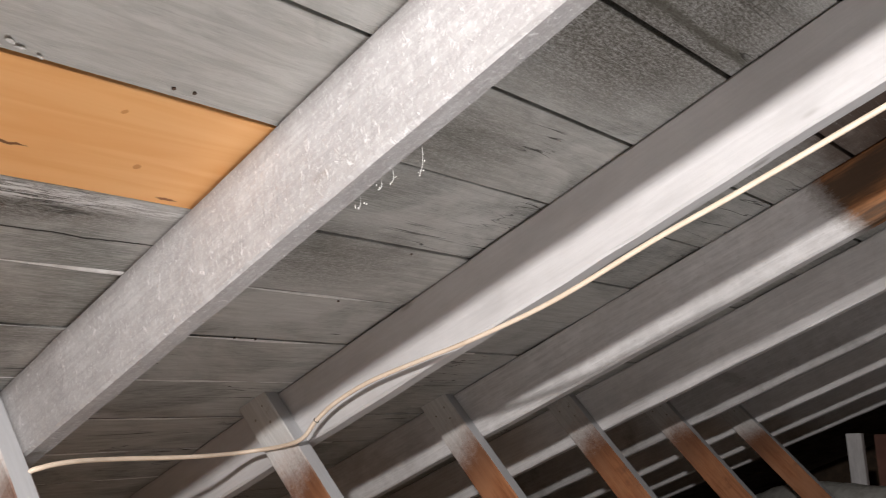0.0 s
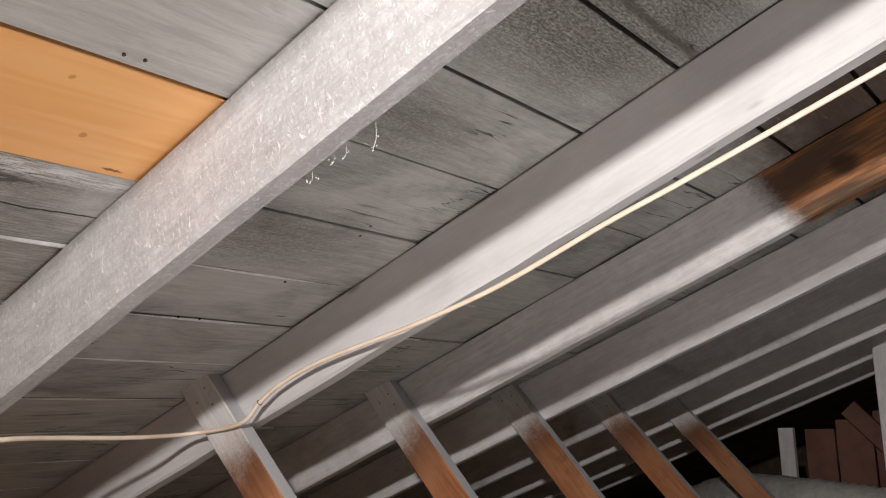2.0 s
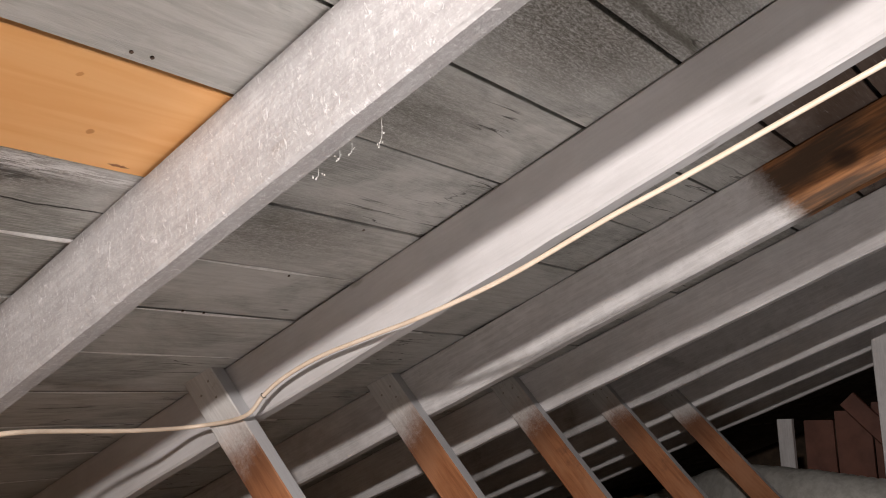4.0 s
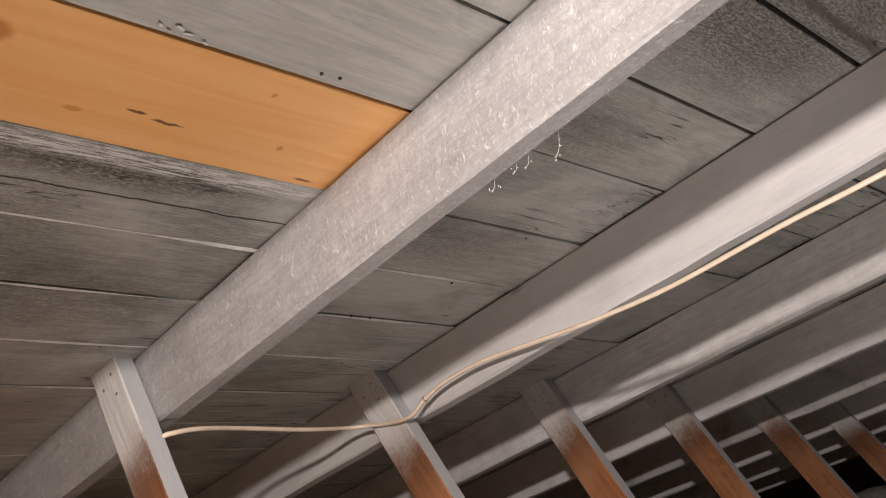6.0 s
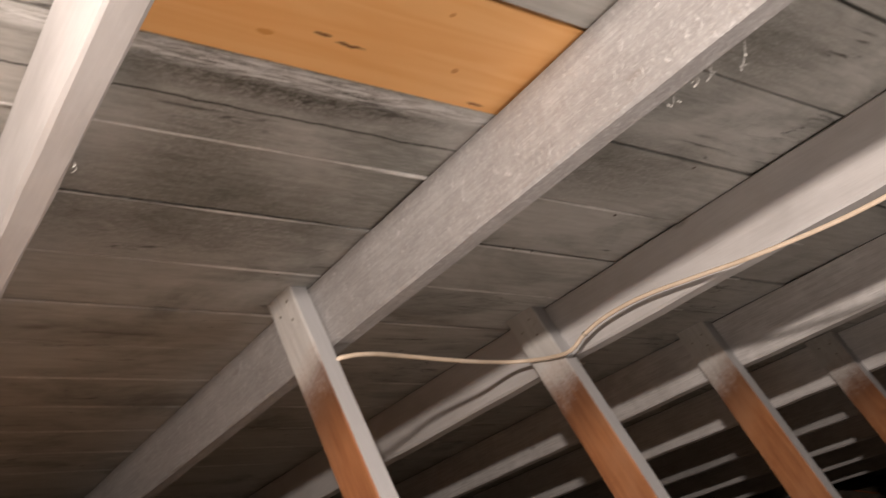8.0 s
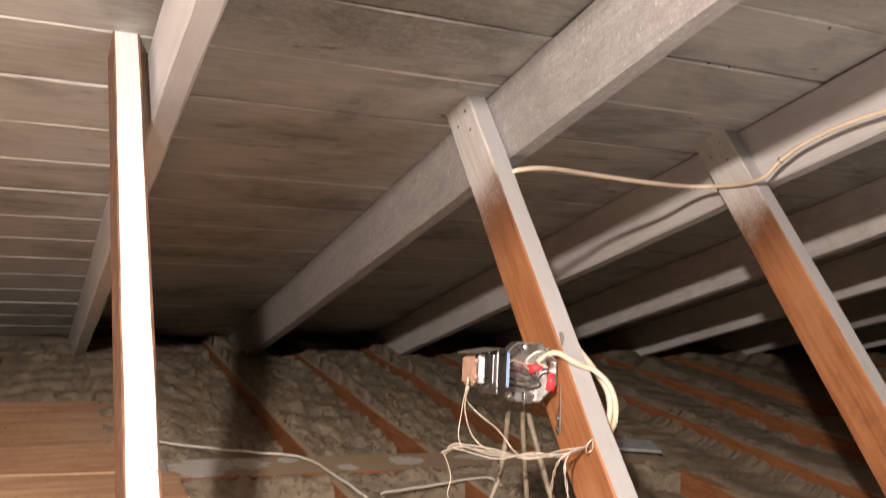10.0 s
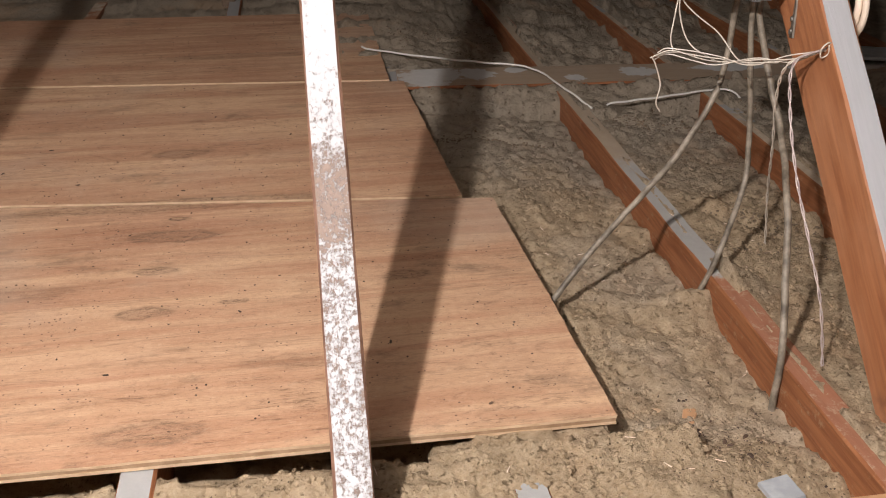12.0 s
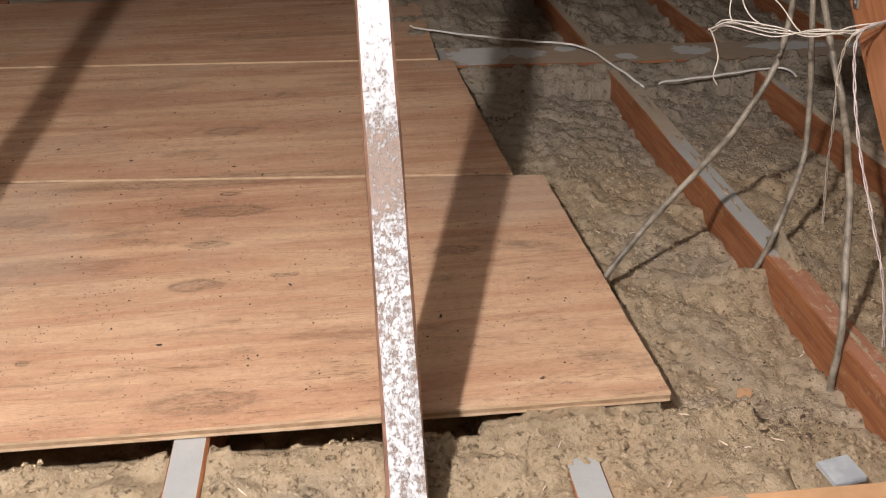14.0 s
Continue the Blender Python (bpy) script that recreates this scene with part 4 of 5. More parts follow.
def junction_box():
    m = pose(0.636, 1.160, 0.416, -12, 0, -14)
    box = thing("junction_box", "open galvanised octagon junction box with red wire connectors on strut", "junction box", at=m)
    r, deep, wall = 0.0475, 0.040, 0.0022
    ang = [math.pi / 8 + i * math.pi / 4 for i in range(8)]
    bm = bmesh.new()
    loops = []
    for rad, y in ((r, 0.0), (r, deep), (r - wall, deep - wall), (r - wall, 0.0)):
        loops.append([bm.verts.new((rad * math.cos(a), y, rad * math.sin(a))) for a in ang])
    for a, b in ((0, 1), (2, 3), (3, 0)):
        for i in range(8):
            j = (i + 1) % 8
            bm.faces.new((loops[a][i], loops[a][j], loops[b][j], loops[b][i]))
    bm.faces.new(loops[1])
    bm.faces.new(loops[2][::-1])
    bmesh.ops.recalc_face_normals(bm, faces=bm.faces)
    part("shell", bm, M_STEEL, box, "galvanised shell")
    # knock-outs in the back and sides
    for x, z in ((0.014, 0.018), (-0.016, 0.014), (0.0, -0.016), (0.020, -0.012)):
        bm = bmesh.new()
        bmesh.ops.create_cone(bm, cap_ends=True, segments=14, radius1=0.0085, radius2=0.0075, depth=0.0016, matrix=Matrix.Translation((x, deep - wall - 0.0008, z)) @ Matrix.Rotation(radians(90), 4, "X"))
        part("knockout", bm, M_STEEL_DARK, box)
    for x, z in ((-0.028, -0.034), (0.030, 0.033), (-0.004, 0.036), (0.006, -0.036)):
        bm = bmesh.new()
        bmesh.ops.create_uvsphere(bm, u_segments=10, v_segments=6, radius=0.0055, matrix=Matrix.Translation((x, 0.004, z)) @ Matrix.Diagonal((1, 0.6, 1, 1)))
        part("screw_lug", bm, M_STEEL, box, smooth=True)
    bm = box_bm(-0.006, 0.006, -0.001, 0.012, -0.046, -0.030, 0.001)
    part("clamp", bm, M_STEEL, box, "bright cable clamp")
    # two red twist-on connectors
    for (x, y, z), tip in (((0.020, -0.006, 0.010), (-0.020, 0.004, -0.006)), ((0.034, -0.006, 0.000), (-0.002, 0.000, -0.026))):
        a, b = Vector((x, y, z)), Vector((x, y, z)) + Vector(tip)
        bm = bmesh.new()
        away = (b - a).normalized()
        bmesh.ops.create_cone(bm, cap_ends=True, segments=12, radius1=0.0075, radius2=0.0046, depth=(b - a).length,
                              matrix=Matrix.Translation(a.lerp(b, 0.5)) @ (-away).to_track_quat("Z", "Y").to_matrix().to_4x4())
        bmesh.ops.bevel(bm, geom=[e for e in bm.edges if len(e.link_faces) == 2 and e.calc_face_angle(0.0) > 1.0], offset=0.0012, segments=2, affect="EDGES")
        part("wire_connector", bm, M_RED, box, "red wire connector", smooth=True)
    for pts, mat in ((((0.024, 0.0, 0.030), (0.010, -0.012, 0.030), (-0.004, -0.010, 0.020), (-0.002, 0.0, 0.012), (0.016, -0.002, 0.010)), M_WHITEWIRE),
                     (((0.032, 0.0, 0.026), (0.020, -0.014, 0.024), (0.012, -0.012, 0.014), (0.028, -0.004, 0.008)), M_WHITEWIRE),
                     (((-0.030, 0.02, 0.004), (-0.014, 0.004, 0.000), (0.000, -0.002, -0.004), (0.014, 0.0, 0.004), (0.030, 0.0, 0.006)), M_BLACK),
                     (((-0.026, 0.02, -0.010), (-0.008, 0.002, -0.014), (0.010, -0.002, -0.010), (0.020, 0.004, -0.020), (0.004, 0.02, -0.026)), M_BLACK),
                     (((-0.030, 0.02, 0.010), (-0.012, 0.004, 0.014), (0.004, 0.0, 0.002), (0.020, -0.002, 0.010)), M_COPPER),
                     (((-0.02, 0.03, -0.02), (-0.004, 0.006, -0.022), (0.012, 0.0, -0.014), (0.022, 0.0, -0.002), (0.034, -0.002, 0.000)), M_BLACK)):
        part("wire", tube_bm(pts, 0.0017, 6, 6), mat, box, smooth=True)
    # the strap that holds it to the strut
    strap = part("strap", box_bm(0.050, 0.0525, 0.000, 0.020, -0.090, 0.062, 0.0006), M_STEEL_DARK, box, "tarnished mounting strap")
    for z in (-0.082, -0.066, 0.055):
        bm = bmesh.new()
        bmesh.ops.create_cone(bm, cap_ends=True, segments=10, radius1=0.0034, radius2=0.0028, depth=0.002, matrix=Matrix.Translation((0.049, 0.010, z)) @ Matrix.Rotation(radians(90), 4, "Y"))
        part("nail_head", bm, M_STEEL, strap)
    return box


junction_box()


def transformer():
    t = thing("bell_transformer", "small silver bell transformer with blue label beside the junction box", "transformer", at=pose(0.560, 1.152, 0.424, -10, 4, 8))
    part("core", box_bm(-0.022, 0.006, -0.018, 0.022, -0.028, 0.026, 0.007), M_STEEL, t, "laminated steel core")
    part("end_cap", box_bm(-0.031, -0.0215, -0.013, 0.018, -0.024, 0.018, 0.0042), M_COPPER, t, "brown end cap")
    flange = part("flange", box_bm(0.006, 0.023, -0.020, 0.025, -0.036, 0.030, 0.0015), M_STEEL, t, "bent steel flange")
    part("label", box_bm(0.022, 0.031, -0.017, 0.022, -0.026, 0.024, 0.001), M_BLUE, flange, "blue label band")
    bm = box_bm(-0.037, 0.006, -0.026, 0.020, 0.026, 0.0285, 0.0008)
    bmesh.ops.rotate(bm, verts=bm.verts, cent=(0, 0, 0.027), matrix=Matrix.Rotation(radians(-10), 3, "Y"))
    part("top_plate", bm, M_STEEL_DARK, t, "dull lifted top plate")
    for z in (-0.012, 0.010):
        bm = bmesh.new()
        bmesh.ops.create_uvsphere(bm, u_segments=10, v_segments=6, radius=0.0042, matrix=Matrix.Translation((-0.027, -0.014, z)))
        part("terminal", bm, M_COPPER, t, smooth=True)


transformer()

for pts, r in (([(0.628, 1.19, 0.378), (0.631, 1.2, 0.354), (0.630, 1.2, 0.287), (0.611, 1.19, 0.223), (0.562, 1.17, 0.156), (0.486, 1.14, 0.088), (0.425, 1.115, 0.035), (0.368, 1.09, -0.025)], 0.0050),
               ([(0.652, 1.19, 0.378), (0.656, 1.2, 0.349), (0.667, 1.2, 0.268), (0.681, 1.2, 0.177), (0.677, 1.18, 0.102), (0.630, 1.13, 0.022), (0.600, 1.118, -0.045), (0.58, 1.10, -0.09)], 0.0047),
               ([(0.662, 1.19, 0.378), (0.666, 1.2, 0.348), (0.665, 1.15, 0.282), (0.671, 1.1, 0.214), (0.640, 1.0, 0.157), (0.626, 0.95, 0.084), (0.613, 0.905, 0.012), (0.607, 0.890, -0.05), (0.605, 0.885, -0.10)], 0.0052)):
    solo("old_cable", tube_bm(pts, r * 0.88, 9, 10, wobble=0.0012), M_OLD_CABLE, "old grey-brown cloth-covered cable hanging from the junction box", "cable", "cables under the junction box", smooth=True)

for pts, mat, label in (
        ([(0.686, 1.055, 0.336), (0.640, 1.045, 0.322), (0.620, 1.0, 0.278), (0.627, 0.97, 0.205), (0.640, 0.935, 0.132), (0.655, 0.91, 0.062), (0.672, 0.902, -0.028), (0.675, 0.90, -0.07)], M_WIRE_VIOLET, "twisted pinkish bell wire hanging down the strut"),
        ([(0.686, 1.060, 0.332), (0.643, 1.06, 0.318), (0.656, 1.1, 0.266), (0.693, 1.15, 0.168), (0.730, 1.205, 0.076), (0.765, 1.245, -0.03), (0.77, 1.25, -0.07)], M_WIRE, "thin beige bell wire hanging to the insulation")):
    w = thing("bell_wire", label, "wire", "bell wires")
    a = [Vector(q) for q in pts]
    for s in range(2):
        fine = spline(a, 10)
        twist = [q + Vector((math.cos(i * 0.9 + s * math.pi), math.sin(i * 0.9 + s * math.pi), 0)) * 0.0013 for i, q in enumerate(fine)]
        part("strand", tube_bm(twist, 0.0010, 6, 1), mat, w, smooth=True)

bundle = thing("wire_bundle", "loose bundle of thin beige bell wires stretched to the strut", "wire", "bell wires")
for s, (dz, dy, sag) in enumerate(((0.0, 0.0, 0.0), (0.003, -0.004, -0.006), (-0.003, 0.003, -0.010), (0.005, 0.004, 0.003))):
    pts = [(0.498 + 0.004 * s, 1.15 + dy, 0.304 + dz), (0.522, 1.14 + dy, 0.313 + dz), (0.567, 1.12 - dy, 0.311 + sag), (0.616, 1.10, 0.307 - sag * 0.6), (0.650, 1.07 + dy, 0.318 + dz), (0.685, 1.055, 0.334)]
    part("strand", tube_bm(pts, 0.0009, 6, 8, wobble=0.002, seed=s * 9), M_WIRE, bundle, smooth=True)
for pts in ([(0.500, 1.15, 0.306), (0.506, 1.15, 0.296), (0.516, 1.145, 0.270), (0.513, 1.145, 0.245), (0.520, 1.145, 0.232)],
            [(0.527, 1.136, 0.402), (0.542, 1.16, 0.372), (0.589, 1.15, 0.332), (0.611, 1.12, 0.303), (0.640, 1.08, 0.312)],
            [(0.524, 1.136, 0.414), (0.528, 1.15, 0.372), (0.524, 1.15, 0.330), (0.526, 1.14, 0.313)],
            [(0.525, 1.136, 0.412), (0.533, 1.15, 0.360), (0.548, 1.14, 0.322), (0.575, 1.12, 0.306)],
            [(0.690, 1.055, 0.338), (0.680, 1.046, 0.345), (0.672, 1.046, 0.338), (0.676, 1.05, 0.326), (0.684, 1.05, 0.330), (0.680, 1.045, 0.342)]):
    part("strand", tube_bm(pts, 0.0010, 6, 8, wobble=0.0015), M_WIRE, bundle, smooth=True)

solo("floor_wire", tube_bm([(0.20, 2.30, 0.012), (0.227, 2.273, 0.010), (0.386, 2.179, 0.008), (0.500, 2.12, 0.009), (0.587, 2.081, 0.004), (0.626, 1.937, 0.0), (0.658, 1.835, -0.012)], 0.0024, 8, 10, wobble=0.002), M_WHITEWIRE, "thin white wire lying over the plywood and insulation", "wire", "wires on the insulation", smooth=True)
solo("floor_wire", tube_bm([(0.70, 1.87, -0.026), (0.723, 1.88, -0.018), (0.846, 1.889, -0.012), (0.981, 1.897, -0.006), (1.0, 1.84, -0.012), (1.01, 1.806, -0.03)], 0.0024, 8, 10, wobble=0.002), M_WHITEWIRE, "short white wire end lying on the insulation", "wire", "wires on the insulation", smooth=True)

solo("painted_offcut", beam_bm(0.20, 0.10, 0.008, 17, 0.001, 0.001, 0.04), M_BLUEDUST_PLAIN, "flat offcut painted blue-grey lying on the insulation", "board", at=beam_pose((1.37, 2.035, 0.006), (1.56, 1.965, 0.006), (0, 1, 0)))

solo("painted_offcut", beam_bm(0.034, 0.034, 0.006, 18, 0.002, 0.001, 0.008), M_BLUEDUST_PLAIN, "small grey-painted scrap of board in the insulation", "board", at=beam_pose((0.498, 0.680, -0.024), (0.532, 0.684, -0.022), (0, 1, 0)))

# ---- far end of the attic ----
solo("blocking", beam_bm(0.20, 0.042, 0.042, 81, 0.001), M_GABLE, "short upright timber block standing on a joist", "timber", at=beam_pose((-0.185, 2.95, -0.08), (-0.185, 2.95, 0.115), (1, 0, 0)))
solo("end_post", beam_bm(0.715, 0.075, 0.04, 82, 0.001), M_RAFTER, "dusty upright timber post at the far end", "post", at=beam_pose((4.9, 1.375, -0.05), (4.9, 1.375, 0.665), (0, 1, 0)))
solo("far_post", beam_bm(1.22, 0.09, 0.04, 83, 0.001), M_RAFTER, "pale upright timber post at the far end", "post", at=beam_pose((4.2, 0.72, -0.05), (4.2, 0.72, 1.16), (0, 1, 0)))
solo("brace", beam_bm(0.62, 0.04, 0.09, 84, 0.001), M_PANEL, "red-brown diagonal brace leaning against the far panels", "brace", at=beam_pose((4.90, 0.66, 0.33), (4.90, 1.05, 0.76), (1, 0, 0)))
crate = thing("plywood_box", "red-brown plywood box standing at the far end of the attic", "box")
for y0, y1, z1 in ((1.02, 1.19, 0.70), (1.20, 1.345, 0.655), (0.60, 1.01, 0.74)):
    part("panel", box_bm(4.96, 4.99, y0, y1, -0.05, z1, 0.003), M_PANEL, crate)
duct = thing("flexible_duct", "silver flexible air duct lying on the insulation", "duct")
pts = [(4.6, 2.1, 0.12), (4.45, 1.75, 0.26), (4.2, 1.40, 0.34), (4.0, 1.0, 0.33), (3.95, 0.5, 0.28), (4.1, 0.0, 0.22)]
bm = bmesh.new()
fine = spline(pts, 26)
rows = []
for i, q in enumerate(fine):
    t = (fine[min(i + 1, len(fine) - 1)] - fine[max(i - 1, 0)]).normalized()
    a = t.cross(Vector((0, 0, 1))).normalized()
    b = a.cross(t)
    rad = 0.13 + 0.006 * (i % 2) + 0.006 * noise.noise(q * 9)
    rows.append([bm.verts.new(q + a * math.cos(2 * math.pi * k / 24) * rad + b * math.sin(2 * math.pi * k / 24) * rad) for k in range(24)])
for a, c in zip(rows, rows[1:]):
    for k in range(24):
        bm.faces.new((a[k], a[(k + 1) % 24], c[(k + 1) % 24], c[k]))
bmesh.ops.recalc_face_normals(bm, faces=bm.faces)
part("sleeve", bm, M_FOIL, duct, "crinkled foil sleeve", smooth=True)

# ---- dust, chips and pellets ----
dice = random.Random(5)


def chips(name, spots, material, label, category):
    """Many small uneven lumps: (x, y, z, length, width, height)."""
    verts, faces = [], []
    for x, y, z, l, w, h in spots:
        c, s = math.cos(a := dice.uniform(0, 6.28)), math.sin(a)
        base = len(verts)
        ring = [(math.cos(q * math.pi / 3) * l * dice.uniform(0.7, 1.1), math.sin(q * math.pi / 3) * w * dice.uniform(0.7, 1.1)) for q in range(6)]
        for k, zz in ((1.0, 0.0), (0.85, 0.55 * h)):
            verts += [(x + (u * c - q * s) * k, y + (u * s + q * c) * k, z + zz * dice.uniform(0.8, 1.2)) for u, q in ring]
        verts.append((x, y, z + h))
        faces += [(base + i, base + (i + 1) % 6, base + 6 + (i + 1) % 6, base + 6 + i) for i in range(6)]
        faces += [(base + 6 + i, base + 6 + (i + 1) % 6, base + 12) for i in range(6)]
    me = bpy.data.meshes.new(name)
    me.from_pydata(verts, [], faces)
    me.materials.append(material)
    return tagged(new(name, me), label, category, kind="stuff")


def on_ply(y):
    return 0.0005 if y < 1.45 else (0.0015 if y < 2.09 else 0.0045)


dots = []
for _ in range(2400):
    y = 0.84 + dice.random() ** 0.8 * 1.78
    x = dice.uniform(-1.0, 0.34)
    if x > 0.36 - 0.06 * (y - 0.8) - (0.06 if y > 1.4 else 0.02) or abs(y - (1.43 - 0.095 * x)) < 0.02 or abs(y - (2.065 - 0.08 * x)) < 0.02:
        continue
    r = dice.choice((0.0005, 0.0007, 0.0008, 0.0010, 0.0014))
    dots.append((x, y, on_ply(y), r * dice.uniform(1, 1.6), r, r))
for x, y in ((-0.16, 1.50), (-0.11, 1.46), (-0.20, 1.93), (-0.13, 1.86), (-0.34, 1.55), (-0.42, 1.72), (0.02, 1.74), (0.20, 1.74), (-0.48, 1.62), (-0.30, 1.78), (0.24, 0.86), (0.10, 0.93), (0.14, 1.00), (0.245, 1.42), (-0.20, 0.98), (-0.05, 1.10)):
    dots.append((x, y, on_ply(y), 0.0048, 0.0020, 0.0016))
chips("pellets", dots, M_DEBRIS, "dark crumbs and droppings scattered over the plywood", "debris")
rubble = []
for _ in range(900):
    x, y = dice.gauss(0.52, 0.055), dice.gauss(0.82, 0.075)
    if dice.random() < 0.55:
        x, y = dice.uniform(0.40, 1.5), dice.uniform(0.8, 2.6)
    if x < 0.395 or y < 0.69:
        continue
    r = dice.choice((0.0006, 0.0009, 0.0012, 0.0016))
    rubble.append((x, y, fill_height(x, y) - 0.001, r * 1.5, r, r))
for x, y, r in ((0.491, 0.852, 0.009), (0.486, 0.866, 0.006), (0.527, 0.800, 0.008), (0.521, 0.822, 0.006), (0.514, 0.826, 0.005), (0.545, 0.835, 0.006), (0.512, 0.765, 0.006)):
    rubble.append((x, y, fill_height(x, y), r, r * 0.6, 0.003))
chips("rubble", rubble, M_DEBRIS, "dark crumbs of debris on the insulation", "debris")
straw = []
for _ in range(130):
    x, y = dice.uniform(-0.5, 0.75), dice.uniform(0.69, 1.4)
    if y > 0.80 and x < 0.39:
        continue
    straw.append((x, y, fill_height(x, y) + 0.001, dice.uniform(0.003, 0.009), 0.0008, 0.001))
chips("straw", straw, M_CABLE, "pale splinters and straw on the insulation", "debris")
chips("wood_chip", [(0.495, 0.885, fill_height(0.495, 0.885) + 0.002, 0.026, 0.010, 0.0018)], M_HATCH, "orange-brown wood chip lying on the insulation", "wood chip").pop("kind")
chips("plaster_chip", [(0.452, 0.89, fill_height(0.452, 0.89) + 0.002, 0.009, 0.006, 0.002)], M_PLY_EDGE, "pale plaster chip lying on the insulation", "plaster chip").pop("kind")

# ---- cobwebs and paint flakes under the roof ----
def under(x, y, drop):
    return Vector((x, y, roof_z(y))) + Vector((0, -SN, -CS)) * drop


for x0, y0, n, ln in ((0.766, 0.686, 5, 0.014), (0.767, 0.640, 8, 0.032), (0.765, 0.705, 4, 0.010), (0.765, 0.741, 5, 0.012), (0.156, 1.06, 2, 0.008)):
    web = thing("cobweb", "wisp of white cobweb hanging from a rafter edge", "cobweb", "cobwebs")
    p = under(x0, y0, RD)
    part("thread", tube_bm([p + Vector((0, 0, 0.003)), p + Vector((0.004, 0.004, -ln * 0.5)), p + Vector((0.001, 0.007, -ln))], 0.0003, 5, 6, wobble=0.001), M_WEB, web)
    for i in range(n):
        q = p + Vector((dice.uniform(-0.004, 0.006), dice.uniform(-0.006, 0.01), -ln * dice.uniform(0.1, 1.0)))
        bm = bmesh.new()
        bmesh.ops.create_icosphere(bm, subdivisions=1, radius=dice.uniform(0.0005, 0.0010), matrix=Matrix.Translation(q) @ Matrix.Diagonal((1, 1, dice.uniform(1, 2.2), 1)))
        part("dust_clot", bm, M_WEB, web)
flakes = []
for x, y, l in ((0.386, 0.786, 0.008), (0.397, 0.791, 0.007), (0.421, 0.796, 0.006), (0.366, 0.790, 0.005), (0.378, 0.794, 0.004)):
    p = under(x, y, 0.0035)
    flakes.append((p.x, p.y, p.z, l, l * 0.5, 0.0015))
chips("paint_flakes", flakes, M_BEAD, "curled white paint flakes along a board edge", "paint flakes")

# crumbled clods lying on the insulation
clods = []
while len(clods) < 15000:
    x, y = dice.uniform(-0.45, 1.35), dice.uniform(0.66, 2.1)
    if y > 0.80 and x < 0.385:
        continue
    if y > 0.86 and dice.random() > 1.05 - 0.5 * y:
        continue
    if noise.noise(Vector((x * 7, y * 7, 2))) < dice.uniform(-0.6, 0.25):
        continue
    if any(abs(x - q) < 0.024 for q in JOISTS) and fill_height(x, y) < JTOP - 0.004:
        continue
    r = dice.choice((0.0010, 0.0012, 0.0016, 0.0021, 0.0028, 0.0036, 0.0050))
    clods.append((x, y, fill_height(x, y) - r * 0.6, r * dice.uniform(1.0, 1.5), r, r * dice.uniform(0.8, 1.3)))
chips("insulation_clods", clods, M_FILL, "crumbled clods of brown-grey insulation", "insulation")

# dark chips along the insulation's cracks, standing in for the shade in them
crack_chips = []
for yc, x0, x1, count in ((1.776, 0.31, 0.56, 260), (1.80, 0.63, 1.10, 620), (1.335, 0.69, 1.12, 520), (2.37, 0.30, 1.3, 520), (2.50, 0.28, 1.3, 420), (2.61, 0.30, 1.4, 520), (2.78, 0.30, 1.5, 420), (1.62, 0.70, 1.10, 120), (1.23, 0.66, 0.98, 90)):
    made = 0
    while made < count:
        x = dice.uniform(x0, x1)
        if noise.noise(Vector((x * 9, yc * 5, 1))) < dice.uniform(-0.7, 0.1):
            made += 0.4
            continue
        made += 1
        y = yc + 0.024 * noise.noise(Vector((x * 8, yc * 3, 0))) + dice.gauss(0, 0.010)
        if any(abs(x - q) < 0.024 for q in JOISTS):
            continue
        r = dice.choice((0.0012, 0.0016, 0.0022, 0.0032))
        crack_chips.append((x, y, fill_height(x, y) - r * 0.3, r * dice.uniform(1.0, 2.0), r, r * dice.uniform(0.7, 1.3)))
chips("dirt_clots", crack_chips, M_CRACK_SHADE, "dark chips standing in for the shade in the insulation's cracks", "dirt")

# ---- roof boards, piece by piece ----
EDGES = [0.453, 0.629, 0.806, 0.989, 1.160, 1.331, 1.503, 1.680]
while EDGES[0] > RIDGE_Y + 0.1:
    EDGES.insert(0, EDGES[0] - 0.176)
while EDGES[-1] < EAVE_Y - 0.1:
    EDGES.append(EDGES[-1] + 0.1745)
rng = random.Random(11)
board_meshes = {}


def board_mesh(length, width, variant):
    key = (round(length, 3), round(width, 3), variant)
    if key not in board_meshes:
        bm = bmesh.new()
        gap, n = (0.0012, 0.0015, 0.0036, 0.0044)[variant], 14
        rows = []
        for i in range(n + 1):
            s = i / n
            e = [0.0022 * noise.noise(Vector((s * length * 5, variant * 7.1, q * 3.3))) for q in range(2)]
            b = 0.0012
            pts = [(gap + b + e[0], 0), (width - gap - b + e[1], 0), (width - gap + e[1], b), (width - gap + e[1], 0.02), (gap + e[0], 0.02), (gap + e[0], b)]
            rows.append([bm.verts.new((0.001 + s * (length - 0.002), y, z)) for y, z in pts])
        for a, c in zip(rows, rows[1:]):
            for j in range(6):
                bm.faces.new((a[j], c[j], c[(j + 1) % 6], a[(j + 1) % 6]))
        bm.faces.new(rows[0])
        bm.faces.new(rows[-1][::-1])
        bmesh.ops.recalc_face_normals(bm, faces=bm.faces)
        board_meshes[key] = mesh_from(bm, "roof_board", M_BOARD)
    return board_meshes[key]


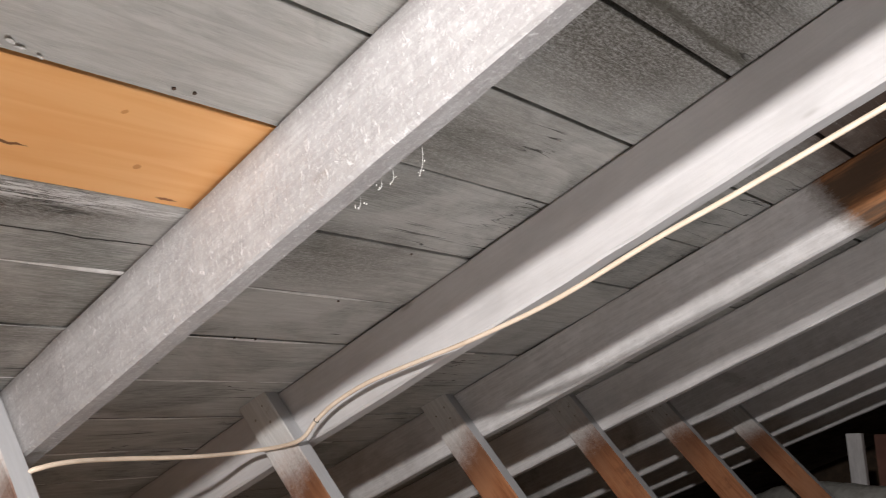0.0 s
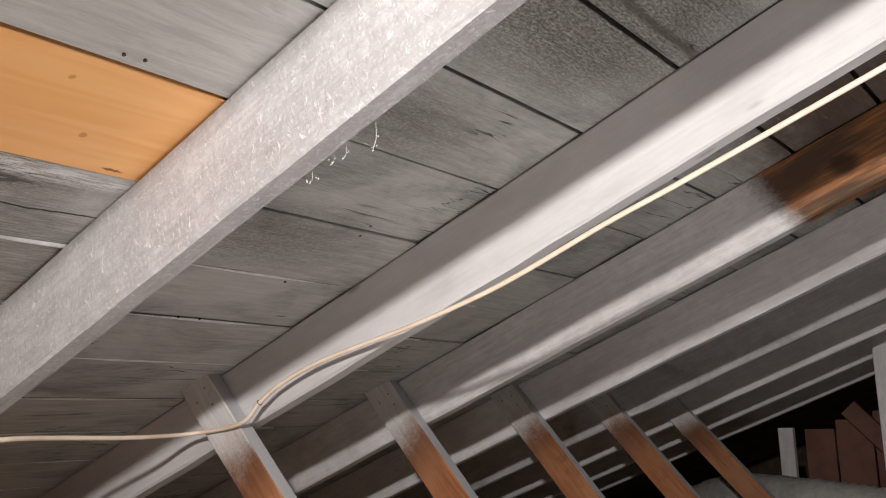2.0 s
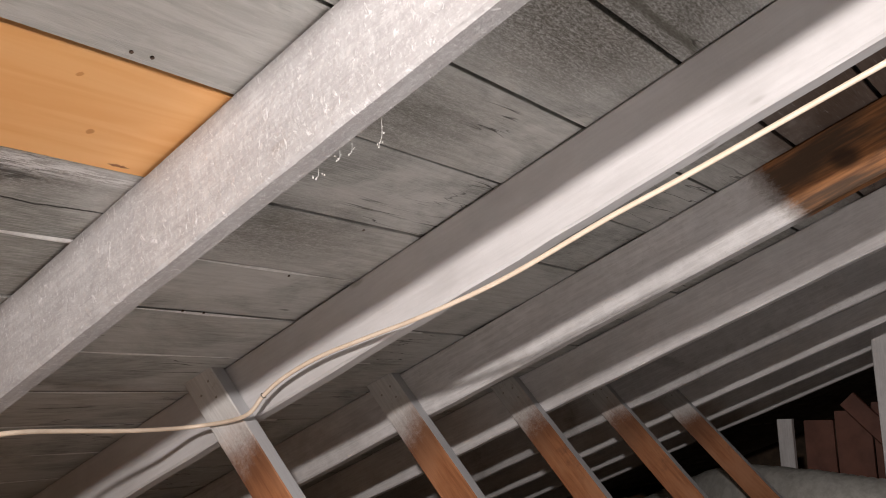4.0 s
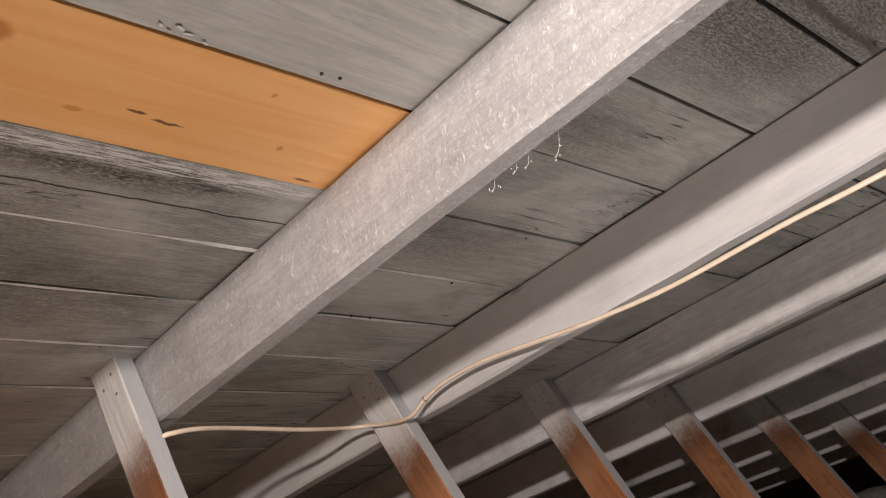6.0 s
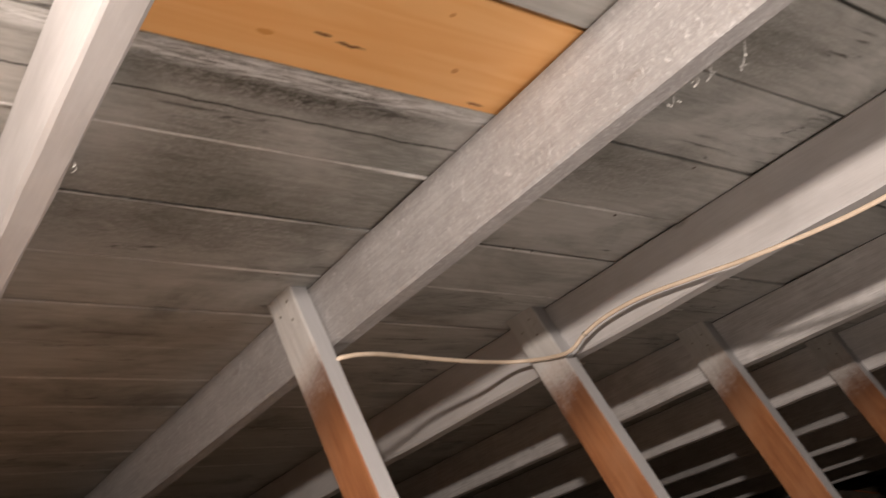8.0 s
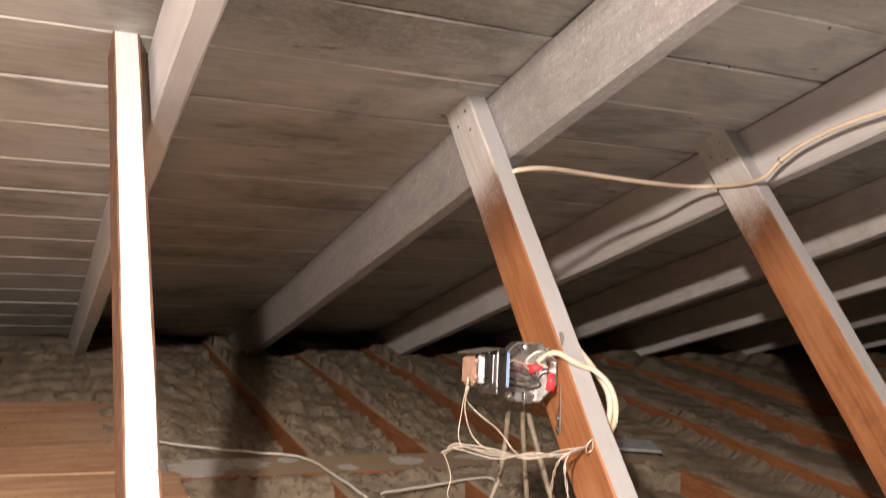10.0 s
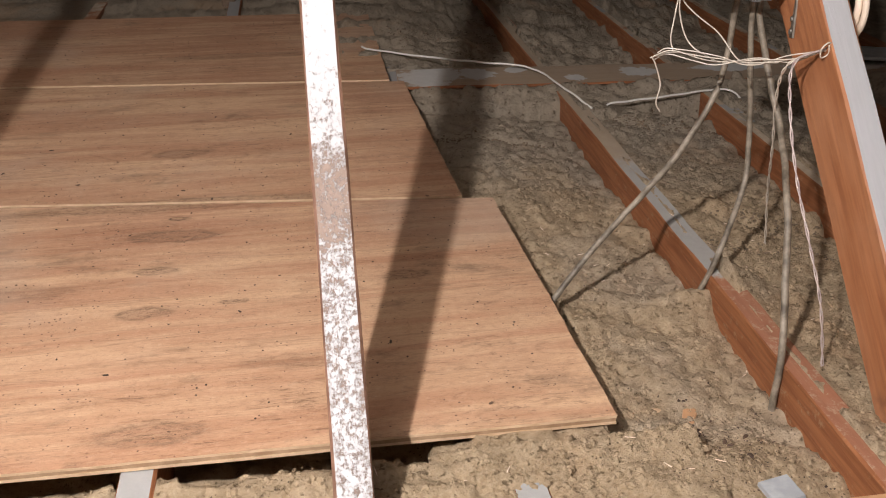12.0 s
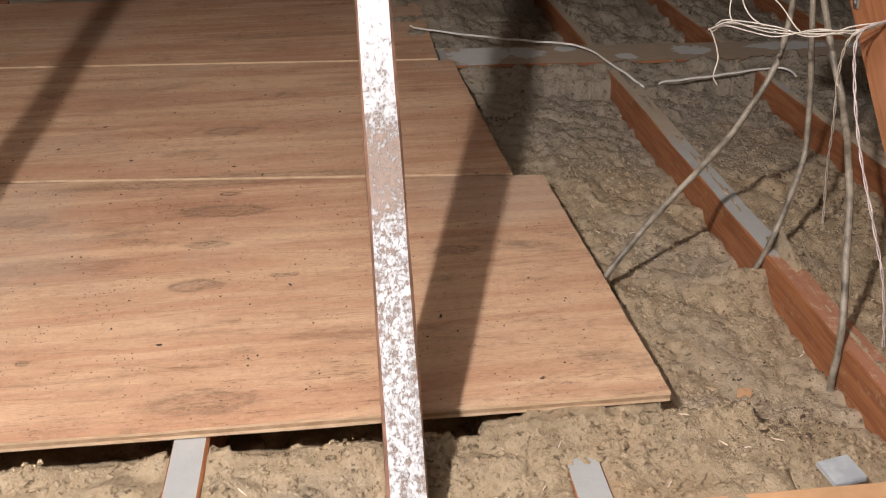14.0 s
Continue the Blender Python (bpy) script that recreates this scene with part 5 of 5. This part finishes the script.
def roof_board(x0, x1, y0, y1, mesh=None, drop=0.0, tilt=0.0):
    ob = new("roof_board", mesh or board_mesh(x1 - x0, (y1 - y0) / CS, rng.randrange(2) + (2 if y0 < 0.8 else 0)))
    ob.parent = deck
    ob.matrix_basis = Matrix.Translation((x0, y0, roof_z(y0))) @ Matrix.Rotation(-SLOPE, 4, "X") @ Matrix.Translation((0, 0, drop)) @ Matrix.Rotation(tilt, 4, "X")
    return ob


for i, (a, b) in enumerate(zip(EDGES, EDGES[1:])):
    cuts = [XL]
    k = -4 + (i * 3) % 5
    while True:
        q = RX + RW / 2 + RS * k
        if q > XR - 1:
            break
        if q > XL + 0.5:
            cuts.append(q)
        k += 5 + (i * 7) % 3
    cuts.append(XR)
    if abs(a - 0.806) < 0.01:
        # the renewed bay
        cuts = [XL, RX - RS + RW / 2, RX + RW / 2, *[c for c in cuts if c > RX + 1.0]]
    for x0, x1 in zip(cuts, cuts[1:]):
        if abs(a - 0.806) < 0.01 and abs(x0 - (RX - RS + RW / 2)) < 0.01:
            continue
        if a > 1.25:
            # the lower boards have cupped: each one's upper edge hangs a little
            roof_board(x0, x1, a, b, drop=-rng.uniform(0.0005, 0.0035), tilt=rng.uniform(0.004, 0.018))
        else:
            roof_board(x0, x1, a, b, drop=rng.uniform(-0.001, 0.002), tilt=rng.uniform(-0.010, 0.010))
new_board = mesh_from(beam_bm(RS - 0.002, 0.1975, 0.019, 5, 0.0008, 0.0012, 0.06), "new_board", M_PINE)
nb = roof_board(RX - RS + RW / 2 + 0.001, RX + RW / 2, 0.8072, 0.997, mesh=new_board, drop=0.0012)
nb.name = "new_roof_board"
tagged(nb, "new bright orange pine board with knots")

# nails and holes in the boards
for x, y in ((1.051, 1.326), (1.099, 1.326), (0.57, 0.787), (0.596, 0.785), (0.64, 1.507), (1.19, 1.00), (1.17, 1.17)):
    bm = bmesh.new()
    bmesh.ops.create_cone(bm, cap_ends=True, segments=10, radius1=0.0026, radius2=0.0020, depth=0.002,
                          matrix=Matrix.Translation((x, y, roof_z(y) - 0.0012)) @ Matrix.Rotation(-SLOPE, 4, "X"))
    part("nail_head", bm, M_DEBRIS, deck, "rusted nail head")

# beads of paint along the lower joints
for y in [e for e in EDGES if 1.1 < e < 2.9]:
    bm = bmesh.new()
    prev = None
    for i in range(260):
        x = -1.6 + i * 0.013
        size = max(0.0002, 0.0030 * noise.noise(Vector((x * 5, y * 31, 0))) + 0.0018)
        q = Vector((x, y + 0.0015 * noise.noise(Vector((x * 20, y * 9, 4))), roof_z(y) - 0.0004))
        row = [bm.verts.new(q + Vector((0, math.cos(c) * size * 1.3, -math.sin(c) * size - 0.31 * math.cos(c) * size))) for c in (0, 1.05, 2.09, 3.14)]
        if prev:
            for j in range(3):
                bm.faces.new((prev[j], prev[j + 1], row[j + 1], row[j]))
        prev = row
    part("paint_bead", bm, M_BEAD, deck, "ridge of dried white paint", smooth=True)
